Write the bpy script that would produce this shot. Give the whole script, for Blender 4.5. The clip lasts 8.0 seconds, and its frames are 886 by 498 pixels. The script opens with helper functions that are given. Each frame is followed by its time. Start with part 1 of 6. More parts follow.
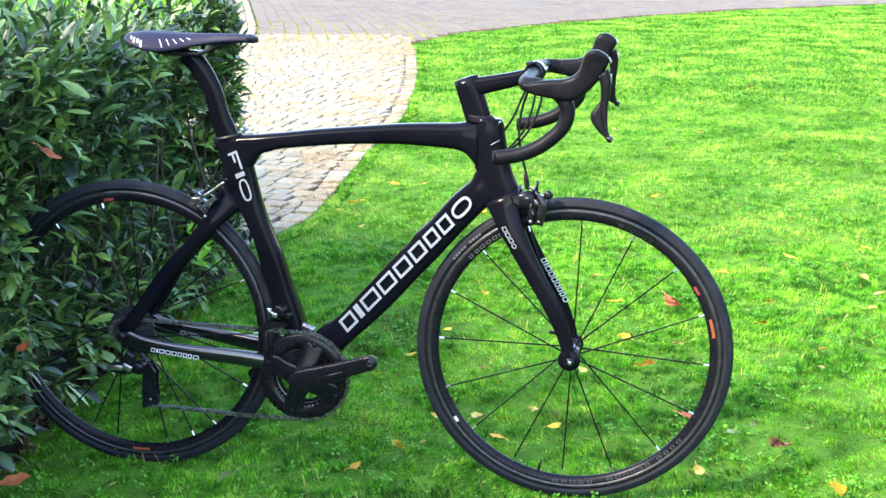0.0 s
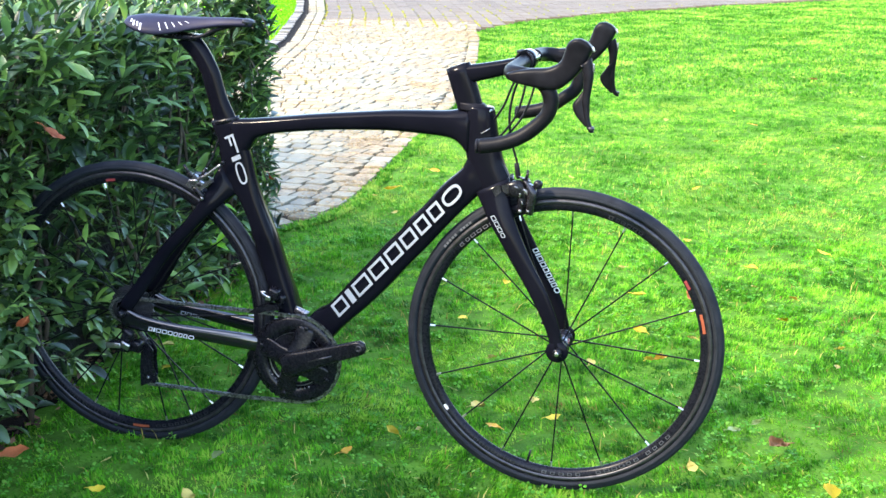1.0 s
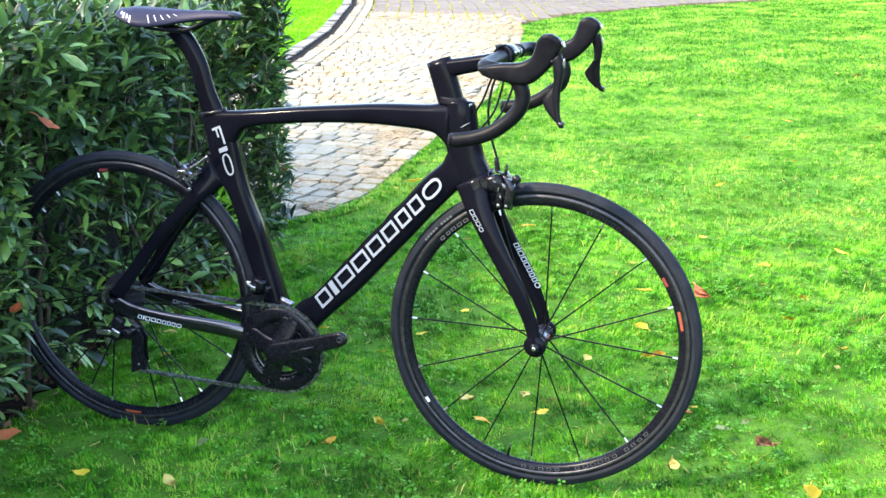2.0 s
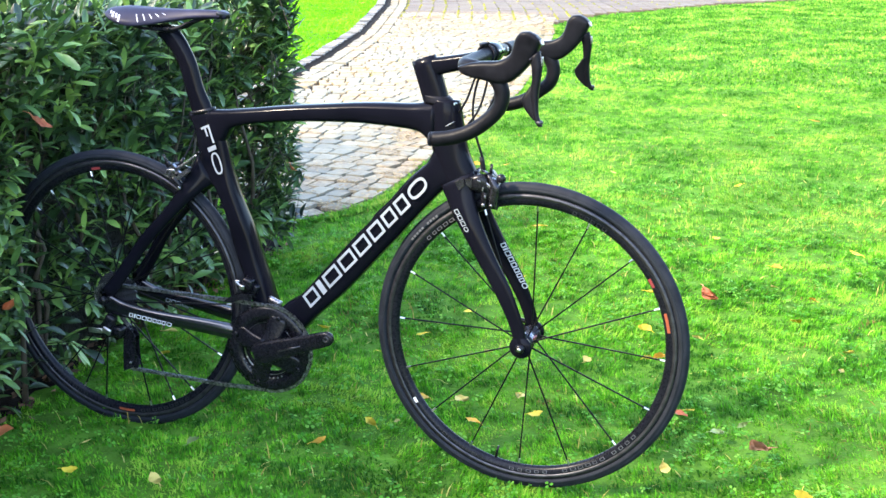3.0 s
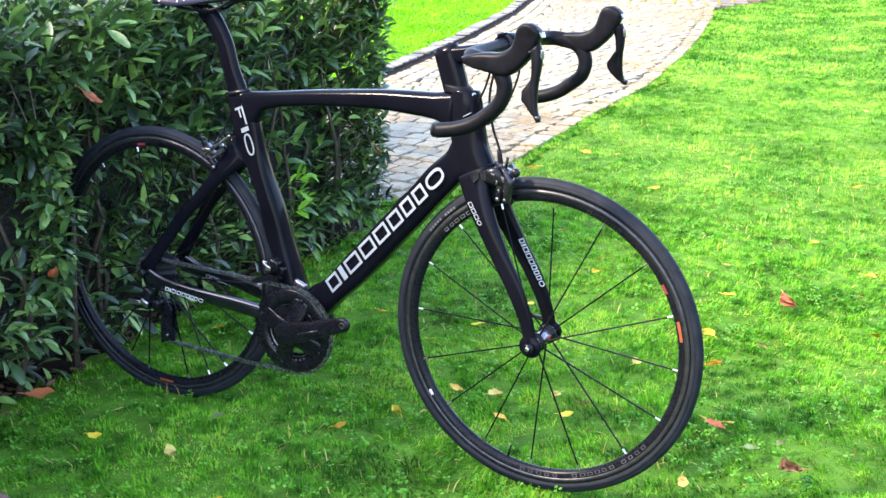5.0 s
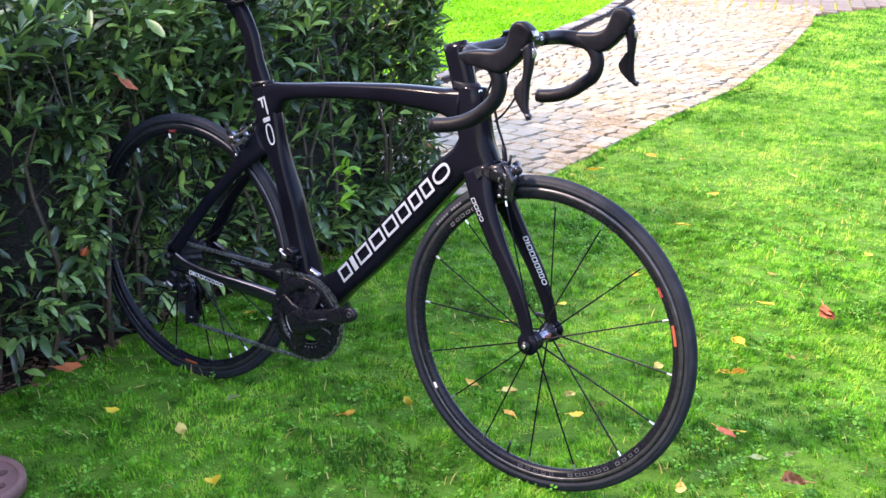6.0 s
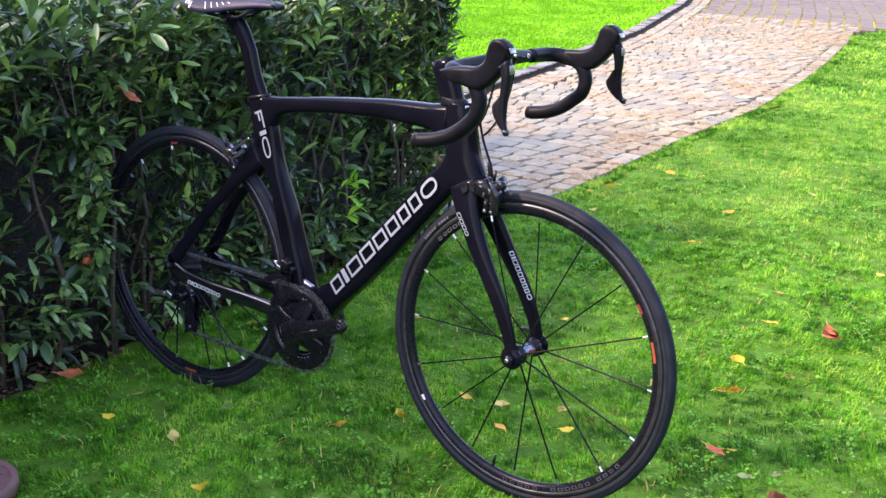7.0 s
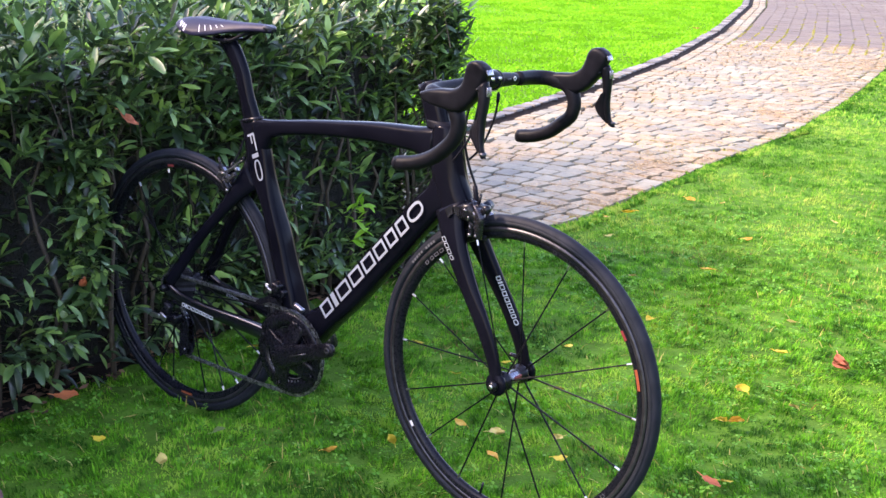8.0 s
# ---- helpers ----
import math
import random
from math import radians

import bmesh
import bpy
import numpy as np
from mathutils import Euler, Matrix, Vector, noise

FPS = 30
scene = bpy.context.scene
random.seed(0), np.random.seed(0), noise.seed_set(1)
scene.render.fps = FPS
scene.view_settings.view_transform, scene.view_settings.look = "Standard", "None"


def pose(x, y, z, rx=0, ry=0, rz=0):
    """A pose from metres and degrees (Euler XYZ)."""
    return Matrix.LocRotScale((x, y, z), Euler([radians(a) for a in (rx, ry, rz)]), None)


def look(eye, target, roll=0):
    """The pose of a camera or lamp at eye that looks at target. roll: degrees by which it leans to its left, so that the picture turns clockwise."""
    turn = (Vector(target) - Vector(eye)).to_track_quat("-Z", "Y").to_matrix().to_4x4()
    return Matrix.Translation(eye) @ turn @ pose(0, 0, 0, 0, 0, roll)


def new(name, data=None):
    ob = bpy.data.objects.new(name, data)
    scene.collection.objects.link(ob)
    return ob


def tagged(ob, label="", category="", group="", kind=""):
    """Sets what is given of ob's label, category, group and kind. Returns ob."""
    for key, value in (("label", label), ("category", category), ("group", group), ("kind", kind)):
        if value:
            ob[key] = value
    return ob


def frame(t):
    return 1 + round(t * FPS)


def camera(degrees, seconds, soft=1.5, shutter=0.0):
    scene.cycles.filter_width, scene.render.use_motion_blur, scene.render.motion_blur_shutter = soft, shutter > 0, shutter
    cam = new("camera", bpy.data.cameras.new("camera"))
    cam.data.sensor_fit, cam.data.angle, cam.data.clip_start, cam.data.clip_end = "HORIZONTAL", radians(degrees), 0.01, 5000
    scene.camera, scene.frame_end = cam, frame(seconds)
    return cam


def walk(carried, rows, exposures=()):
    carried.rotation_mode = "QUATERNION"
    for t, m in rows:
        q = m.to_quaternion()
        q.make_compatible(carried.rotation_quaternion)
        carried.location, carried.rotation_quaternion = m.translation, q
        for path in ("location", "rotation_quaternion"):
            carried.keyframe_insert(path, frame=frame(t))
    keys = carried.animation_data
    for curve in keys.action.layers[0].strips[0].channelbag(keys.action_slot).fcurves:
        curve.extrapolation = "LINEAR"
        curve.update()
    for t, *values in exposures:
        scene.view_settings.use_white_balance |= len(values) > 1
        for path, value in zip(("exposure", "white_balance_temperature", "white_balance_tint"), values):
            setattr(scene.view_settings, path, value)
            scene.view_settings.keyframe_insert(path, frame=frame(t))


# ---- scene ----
cam = camera(40.9, 8.0)
PATH = [
    (0, (0.068, 0.032, 1.187), (0.022, 1.961, 0.662), 0.1),
    (0.5, (0.15, 0.04, 1.187), (0.044, 1.963, 0.65), 0.3),
    (1, (0.251, 0.047, 1.187), (0.076, 1.963, 0.641), 0.5),
    (1.5, (0.344, 0.049, 1.195), (0.113, 1.956, 0.639), 0.6),
    (3, (0.528, 0.09, 1.187), (0.188, 1.981, 0.629), 0.2),
    (3.5, (0.598, 0.122, 1.19), (0.204, 2.0, 0.627), 0.1),
    (4, (0.671, 0.163, 1.195), (0.208, 2.023, 0.622), 0.2),
    (4.5, (0.741, 0.19, 1.202), (0.208, 2.028, 0.618), 0.4),
    (6, (1.039, 0.271, 1.204), (0.255, 2.012, 0.607), 1.5),
    (6.5, (1.108, 0.284, 1.21), (0.283, 2.007, 0.62), 1.7),
    (7, (1.156, 0.3, 1.214), (0.303, 2.015, 0.638), 1.7),
    (7.5, (1.201, 0.332, 1.212), (0.316, 2.037, 0.655), 1.6),
    (8, (1.25, 0.377, 1.205), (0.326, 2.068, 0.67), 1.5),
]
EXPOSURES = [(0.0, 3.08, 6800, 12), (4.5, 3.18, 6800, 14), (6.0, 3.06, 7050, 30), (6.5, 2.80, 7000, 32), (7.0, 2.70, 7000, 32), (8.0, 2.76, 7100, 34)]
walk(cam, [(t, look(eye, target, roll)) for t, eye, target, roll in PATH], EXPOSURES)

# ---- sky and sun ----
SUN_EL, SUN_AZ = radians(40), radians(-127)   # height above the horizon; turn from +y towards +x
world = bpy.data.worlds.new("sky")
scene.world = world
world.use_nodes = True
wn = world.node_tree.nodes
wl = world.node_tree.links
sky = wn.new("ShaderNodeTexSky")
sky.sky_type = "NISHITA"
sky.sun_disc = False
sky.sun_elevation, sky.sun_rotation = SUN_EL, SUN_AZ
sky.dust_density, sky.ozone_density = 1.3, 2.3
wl.new(sky.outputs[0], wn["Background"].inputs[0])
wn["Background"].inputs[1].default_value = 0.15
sun_data = bpy.data.lights.new("sun", "SUN")
sun_data.energy, sun_data.angle, sun_data.color = 1.5, radians(6), (1.0, 0.90, 0.70)
sun = new("sun", sun_data)
sun_way = Vector((math.sin(SUN_AZ) * math.cos(SUN_EL), math.cos(SUN_AZ) * math.cos(SUN_EL), math.sin(SUN_EL)))
sun.matrix_world = look(sun_way * 30, (0, 0, 0))


# ---- materials ----
def node_mat(name):
    m = bpy.data.materials.new(name)
    m.use_nodes = True
    nt = m.node_tree
    return m, nt, nt.nodes["Principled BSDF"]


def ramp_node(nt, stops):
    r = nt.nodes.new("ShaderNodeValToRGB")
    e = r.color_ramp.elements
    while len(e) < len(stops):
        e.new(0.5)
    for el, (pos, c) in zip(e, stops):
        el.position, el.color = pos, (*c, 1)
    return r


def noise_node(nt, scale, detail=4.0, rough=0.55, coords="Object"):
    tc = nt.nodes.new("ShaderNodeTexCoord")
    n = nt.nodes.new("ShaderNodeTexNoise")
    n.inputs["Scale"].default_value, n.inputs["Detail"].default_value = scale, detail
    n.inputs["Roughness"].default_value = rough
    nt.links.new(tc.outputs[coords], n.inputs["Vector"])
    return n


def bump_node(nt, bsdf, source, strength, distance):
    b = nt.nodes.new("ShaderNodeBump")
    b.inputs["Strength"].default_value, b.inputs["Distance"].default_value = strength, distance
    nt.links.new(source, b.inputs["Height"])
    nt.links.new(b.outputs[0], bsdf.inputs["Normal"])


def plain(name, dark, light, rough=0.5, metal=0.0, scale=40.0, bump=0.15, depth=0.001, coat=0.0, rough_span=0.1, spec=0.5):
    """A surface whose colour wanders between two tones, with fine relief and uneven gloss."""
    m, nt, b = node_mat(name)
    big = noise_node(nt, scale)
    r = ramp_node(nt, [(0.3, dark), (0.7, light)])
    nt.links.new(big.outputs["Fac"], r.inputs[0])
    nt.links.new(r.outputs[0], b.inputs["Base Color"])
    fine = noise_node(nt, scale * 7, 3.0)
    mr = nt.nodes.new("ShaderNodeMapRange")
    mr.inputs["To Min"].default_value, mr.inputs["To Max"].default_value = rough - rough_span, rough + rough_span
    nt.links.new(fine.outputs["Fac"], mr.inputs["Value"])
    nt.links.new(mr.outputs[0], b.inputs["Roughness"])
    b.inputs["Metallic"].default_value = metal
    b.inputs["Coat Weight"].default_value = coat
    b.inputs["Specular IOR Level"].default_value = spec
    if bump:
        bump_node(nt, b, fine.outputs["Fac"], bump, depth)
    return m


def random_value(nt):
    """A value that differs from piece to piece, whether the pieces are objects or islands of one mesh."""
    oi, ge = nt.nodes.new("ShaderNodeObjectInfo"), nt.nodes.new("ShaderNodeNewGeometry")
    add, fr = nt.nodes.new("ShaderNodeMath"), nt.nodes.new("ShaderNodeMath")
    add.operation, fr.operation = "ADD", "FRACT"
    nt.links.new(oi.outputs["Random"], add.inputs[0])
    nt.links.new(ge.outputs["Random Per Island"], add.inputs[1])
    nt.links.new(add.outputs[0], fr.inputs[0])
    return fr.outputs[0]


def leafy(name, stops, rough=0.4, passing=0.25, wander=1.0, wander_scale=1.2, spec=0.5, vein=0.0, single=1.0):
    """Foliage: tone by piece, drifting over the ground or hedge, with some light passing through the blade."""
    m, nt, b = node_mat(name)
    rnd = random_value(nt)
    ge = nt.nodes.new("ShaderNodeNewGeometry")
    n = nt.nodes.new("ShaderNodeTexNoise")
    n.inputs["Scale"].default_value, n.inputs["Detail"].default_value = wander_scale, 5.0
    nt.links.new(ge.outputs["Position"], n.inputs["Vector"])
    mx = nt.nodes.new("ShaderNodeMath")
    mx.operation = "MULTIPLY_ADD"
    sub = nt.nodes.new("ShaderNodeMath")
    sub.operation = "SUBTRACT"
    sub.inputs[1].default_value = 0.5
    n2 = nt.nodes.new("ShaderNodeTexNoise")
    n2.inputs["Scale"].default_value, n2.inputs["Detail"].default_value = wander_scale * 9, 3.0
    nt.links.new(ge.outputs["Position"], n2.inputs["Vector"])
    both = nt.nodes.new("ShaderNodeMath")
    both.operation = "ADD"
    nt.links.new(n.outputs["Fac"], both.inputs[0])
    nt.links.new(n2.outputs["Fac"], both.inputs[1])
    sub.inputs[1].default_value = 1.0
    nt.links.new(both.outputs[0], sub.inputs[0])
    nt.links.new(sub.outputs[0], mx.inputs[0])
    mx.inputs[1].default_value = wander
    own = nt.nodes.new("ShaderNodeMath")
    own.operation = "MULTIPLY_ADD"
    own.inputs[1].default_value, own.inputs[2].default_value = single, 0.5 - 0.5 * single
    nt.links.new(rnd, own.inputs[0])
    nt.links.new(own.outputs[0], mx.inputs[2])
    r = ramp_node(nt, stops)
    nt.links.new(mx.outputs[0], r.inputs[0])
    nt.links.new(r.outputs[0], b.inputs["Base Color"])
    b.inputs["Roughness"].default_value = rough
    b.inputs["Specular IOR Level"].default_value = spec
    tr = nt.nodes.new("ShaderNodeBsdfTranslucent")
    nt.links.new(r.outputs[0], tr.inputs["Color"])
    mix = nt.nodes.new("ShaderNodeMixShader")
    mix.inputs[0].default_value = passing
    out = nt.nodes["Material Output"]
    nt.links.new(b.outputs[0], mix.inputs[1])
    nt.links.new(tr.outputs[0], mix.inputs[2])
    nt.links.new(mix.outputs[0], out.inputs["Surface"])
    if vein:
        fine = noise_node(nt, 60.0, 3.0)
        bump_node(nt, b, fine.outputs["Fac"], vein, 0.002)
    return m


M_CARBON = plain("black_carbon_paint", (0.003, 0.0031, 0.0055), (0.005, 0.0052, 0.0085), 0.13, 0.0, 9.0, 0.02, 0.0004, 0.0, 0.04, 0.06)
M_GLOSS = plain("gloss_black_lacquer", (0.003, 0.0031, 0.0055), (0.005, 0.0052, 0.0085), 0.18, 0.0, 9.0, 0.02, 0.0004, 0.0, 0.03, 1.0)
M_BLACK = plain("black_anodised_alloy", (0.004, 0.004, 0.006), (0.008, 0.008, 0.011), 0.27, 0.0, 30.0, 0.06, 0.0004, 0.0, 0.08, 0.22)
M_PLASTIC = plain("black_nylon", (0.007, 0.007, 0.010), (0.012, 0.012, 0.016), 0.42, 0.0, 40.0, 0.1, 0.0005, 0.0, 0.1, 0.07)
M_TAPE = plain("black_bar_tape", (0.004, 0.004, 0.0055), (0.008, 0.008, 0.0105), 0.42, 0.0, 55.0, 0.35, 0.0008, 0.0, 0.08, 0.08)
M_HOOD = plain("black_hood_rubber", (0.004, 0.004, 0.0055), (0.008, 0.008, 0.0105), 0.38, 0.0, 60.0, 0.2, 0.0005, 0.0, 0.08, 0.08)
M_TYRE = plain("black_tyre_rubber", (0.008, 0.0098, 0.0145), (0.015, 0.0175, 0.024), 0.6, 0.0, 35.0, 0.3, 0.0008, 0.0, 0.1, 0.12)
M_WALL = plain("dark_grey_tyre_sidewall", (0.009, 0.011, 0.0145), (0.016, 0.0185, 0.024), 0.6, 0.0, 40.0, 0.2, 0.0005, 0.0, 0.1, 0.12)
M_RIM = plain("black_rim_alloy", (0.004, 0.0045, 0.007), (0.008, 0.0085, 0.012), 0.28, 0.0, 25.0, 0.05, 0.0003, 0.0, 0.1, 0.14)
M_TRACK = plain("dark_brake_track", (0.028, 0.028, 0.033), (0.06, 0.06, 0.068), 0.38, 0.7, 70.0, 0.15, 0.0003)
M_STEEL = plain("brushed_silver_steel", (0.45, 0.45, 0.47), (0.65, 0.65, 0.68), 0.3, 1.0, 60.0, 0.1, 0.0003)
M_GREY = plain("grey_polished_alloy", (0.16, 0.16, 0.18), (0.3, 0.3, 0.33), 0.28, 0.9, 50.0, 0.08, 0.0003)
M_DULL = plain("dark_grey_forged_alloy", (0.02, 0.02, 0.026), (0.05, 0.05, 0.06), 0.26, 0.7, 70.0, 0.1, 0.0003)
M_CHAIN = plain("oily_dark_steel", (0.04, 0.04, 0.041), (0.42, 0.42, 0.43), 0.28, 0.9, 160.0, 0.1, 0.0003)
M_SILVER = plain("silver_decal", (0.25, 0.27, 0.31), (0.33, 0.35, 0.39), 0.4, 0.1, 20.0, 0.0)
M_WHITE = plain("white_decal", (0.5, 0.5, 0.52), (0.6, 0.6, 0.62), 0.45, 0.0, 20.0, 0.0)
M_DIMTXT = plain("grey_decal", (0.06, 0.06, 0.066), (0.10, 0.10, 0.11), 0.5, 0.0, 20.0, 0.0)
M_ORANGE = plain("orange_rim_label", (0.19, 0.042, 0.016), (0.27, 0.06, 0.024), 0.45, 0.0, 60.0, 0.0)
M_RED = plain("dark_red_mark", (0.14, 0.02, 0.02), (0.22, 0.03, 0.03), 0.4, 0.0, 60.0, 0.0)
M_SPOKE = plain("black_spoke_paint", (0.003, 0.003, 0.004), (0.006, 0.006, 0.007), 0.4, 0.0, 30.0, 0.0, 0.0004, 0.0, 0.05, 0.08)
M_SADDLE = plain("blue_black_saddle_cover", (0.012, 0.011, 0.026), (0.020, 0.019, 0.042), 0.48, 0.0, 30.0, 0.12, 0.0006, 0.0, 0.1, 0.2)

M_SOIL = plain("mossy_lawn_thatch", (0.040, 0.10, 0.010), (0.080, 0.20, 0.018), 0.95, 0.0, 14.0, 0.8, 0.01, 0.0, 0.03, 0.1)
M_GRASS = leafy("lawn_grass", [(0.0, (0.020, 0.098, 0.007)), (0.28, (0.048, 0.205, 0.009)), (0.55, (0.086, 0.338, 0.014)), (0.82, (0.158, 0.45, 0.024)), (1.0, (0.27, 0.47, 0.05))], 0.6, 0.4, 3.1, 2.4, 0.10, single=0.45)
M_LAUREL = leafy("laurel_leaf", [(0.0, (0.011, 0.027, 0.013)), (0.4, (0.043, 0.098, 0.029)), (0.75, (0.112, 0.225, 0.056)), (1.0, (0.24, 0.39, 0.08))], 0.36, 0.2, 0.9, 2.2, 0.72, 0.25)
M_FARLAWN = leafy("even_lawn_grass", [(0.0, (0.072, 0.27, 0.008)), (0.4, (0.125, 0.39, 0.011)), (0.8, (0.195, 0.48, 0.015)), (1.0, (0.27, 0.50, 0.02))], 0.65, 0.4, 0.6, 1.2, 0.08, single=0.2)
# same lawn as M_GRASS, with the sunlit part's paleness put into its colour
M_MIDLAWN = leafy("sunlit_lawn_grass", [(0.0, (0.028, 0.128, 0.010)), (0.30, (0.066, 0.235, 0.018)), (0.60, (0.118, 0.330, 0.027)), (0.84, (0.195, 0.41, 0.038)), (1.0, (0.31, 0.44, 0.070))], 0.7, 0.42, 3.4, 2.6, 0.08, single=0.5)
M_CUSHION = leafy("lawn_moss", [(0.0, (0.030, 0.115, 0.012)), (0.4, (0.075, 0.235, 0.018)), (0.70, (0.145, 0.34, 0.028)), (0.85, (0.20, 0.29, 0.040)), (1.0, (0.19, 0.12, 0.050))], 0.8, 0.25, 2.6, 2.0, 0.05, single=0.3)
M_CLOVER = leafy("clover_leaf", [(0.0, (0.04, 0.18, 0.016)), (0.6, (0.085, 0.29, 0.028)), (1.0, (0.18, 0.40, 0.055))], 0.6, 0.35, 0.5, 3.0, 0.12)
M_STRAW = leafy("dry_grass_blade", [(0.0, (0.20, 0.14, 0.03)), (0.5, (0.34, 0.30, 0.07)), (1.0, (0.48, 0.44, 0.14))], 0.7, 0.3, 0.5, 2.0, 0.1)
M_LIME = leafy("young_laurel_leaf", [(0.0, (0.15, 0.40, 0.02)), (1.0, (0.26, 0.52, 0.04))], 0.35, 0.3, 0.3, 2.0)
M_TWIG = plain("brown_twig", (0.03, 0.02, 0.012), (0.07, 0.05, 0.03), 0.8, 0.0, 30.0, 0.5, 0.002)
# near-black tone that stands in for the shade between the hedge's leaves
M_CORE = plain("dark_hedge_core", (0.012, 0.014, 0.011), (0.026, 0.022, 0.018), 0.95, 0.0, 18.0, 1.0, 0.03)
M_BUD = plain("pale_bud", (0.35, 0.36, 0.12), (0.5, 0.48, 0.22), 0.6, 0.0, 60.0, 0.2)


def stone_mat(name, stops, litter, litter_low, litter_high, scale):
    """Cut stone, tone by piece, with a drift of sand and litter on it."""
    m, nt, b = node_mat(name)
    r = ramp_node(nt, stops)
    nt.links.new(random_value(nt), r.inputs[0])
    ge = nt.nodes.new("ShaderNodeNewGeometry")
    drift = nt.nodes.new("ShaderNodeTexNoise")
    drift.inputs["Scale"].default_value, drift.inputs["Detail"].default_value = scale, 8.0
    drift.inputs["Roughness"].default_value = 0.65
    nt.links.new(ge.outputs["Position"], drift.inputs["Vector"])
    mask = ramp_node(nt, [(litter_low, (0, 0, 0)), (litter_high, (1, 1, 1))])
    nt.links.new(drift.outputs["Fac"], mask.inputs[0])
    grain = nt.nodes.new("ShaderNodeTexNoise")
    grain.inputs["Scale"].default_value, grain.inputs["Detail"].default_value = 45.0, 6.0
    nt.links.new(ge.outputs["Position"], grain.inputs["Vector"])
    lit = ramp_node(nt, [(0.35, litter[0]), (0.65, litter[1])])
    nt.links.new(grain.outputs["Fac"], lit.inputs[0])
    mix = nt.nodes.new("ShaderNodeMix")
    mix.data_type = "RGBA"
    nt.links.new(mask.outputs[0], mix.inputs["Factor"])
    nt.links.new(r.outputs[0], mix.inputs["A"])
    nt.links.new(lit.outputs[0], mix.inputs["B"])
    mul = nt.nodes.new("ShaderNodeMix")
    mul.data_type, mul.blend_type = "RGBA", "MULTIPLY"
    mul.inputs["Factor"].default_value = 0.5
    nt.links.new(mix.outputs["Result"], mul.inputs["A"])
    tone = ramp_node(nt, [(0.3, (0.55, 0.55, 0.55)), (0.7, (1.0, 1.0, 1.0))])
    nt.links.new(grain.outputs["Fac"], tone.inputs[0])
    nt.links.new(tone.outputs[0], mul.inputs["B"])
    nt.links.new(mul.outputs["Result"], b.inputs["Base Color"])
    b.inputs["Roughness"].default_value = 0.7
    bump_node(nt, b, grain.outputs["Fac"], 0.5, 0.004)
    return m


M_SETT = stone_mat("granite_sett", [(0.0, (0.142, 0.136, 0.098)), (0.35, (0.192, 0.181, 0.124)), (0.7, (0.232, 0.214, 0.143)), (1.0, (0.285, 0.256, 0.166))], ((0.19, 0.130, 0.060), (0.31, 0.232, 0.122)), 0.46, 0.60, 2.2)
M_KERB = stone_mat("kerb_stone", [(0.0, (0.085, 0.083, 0.075)), (0.5, (0.15, 0.143, 0.125)), (1.0, (0.23, 0.215, 0.18))], ((0.14, 0.13, 0.07), (0.26, 0.22, 0.15)), 0.56, 0.75, 3.0)
M_PAVER = stone_mat("brown_paver", [(0.0, (0.078, 0.056, 0.036)), (0.5, (0.100, 0.073, 0.047)), (1.0, (0.126, 0.095, 0.062))], ((0.10, 0.077, 0.048), (0.15, 0.12, 0.076)), 0.45, 0.7, 0.9)
M_JOINT = plain("joint_sand", (0.008, 0.006, 0.004), (0.060, 0.042, 0.024), 0.95, 0.0, 1.6, 0.6, 0.006, 0.0, 0.03, 0.2)
M_MOSS = leafy("yellow_joint_moss", [(0.0, (0.16, 0.17, 0.03)), (1.0, (0.29, 0.27, 0.05))], 0.8, 0.1, 0.4, 2.0, 0.2)
M_CLAY = plain("red_brown_clay", (0.12, 0.06, 0.05), (0.2, 0.1, 0.08), 0.8, 0.0, 20.0, 0.5, 0.003)
M_PLASTER = plain("blue_grey_plaster", (0.095, 0.10, 0.115), (0.13, 0.14, 0.16), 0.9, 0.0, 3.0, 0.3, 0.004)
# near-black earth that also carries the shade of gutter and hedge foot
M_EARTH_SHADE = plain("dark_earth_and_shade", (0.007, 0.005, 0.004), (0.018, 0.013, 0.009), 0.95, 0.0, 12.0, 0.6, 0.006, 0.0, 0.03, 0.1)


# ---- builders ----
def part(name, bm, material, parent=None, label="", smooth=True):
    """Links a bmesh as one mesh object, under a thing or a part."""
    me = bpy.data.meshes.new(name)
    bm.to_mesh(me)
    bm.free()
    me.materials.append(material)
    if smooth:
        me.shade_smooth()
    ob = new(name, me)
    if parent:
        ob.parent = parent
    return tagged(ob, label)


def mesh_arrays(name, verts, faces, material, parent=None, label="", kind="", smooth=False):
    """A large mesh from number arrays: verts (n, 3) and faces (m, 3 or 4)."""
    verts, faces = np.asarray(verts, np.float32), np.asarray(faces, np.int32)
    me = bpy.data.meshes.new(name)
    k = faces.shape[1]
    me.vertices.add(len(verts))
    me.vertices.foreach_set("co", verts.ravel())
    me.loops.add(faces.size)
    me.loops.foreach_set("vertex_index", faces.ravel())
    me.polygons.add(len(faces))
    me.polygons.foreach_set("loop_start", np.arange(0, faces.size, k, dtype=np.int32))
    me.update(calc_edges=True)
    me.materials.append(material)
    if smooth:
        me.shade_smooth()
    else:
        me.shade_flat()
    ob = new(name, me)
    if parent:
        ob.parent = parent
    return tagged(ob, label, kind=kind)


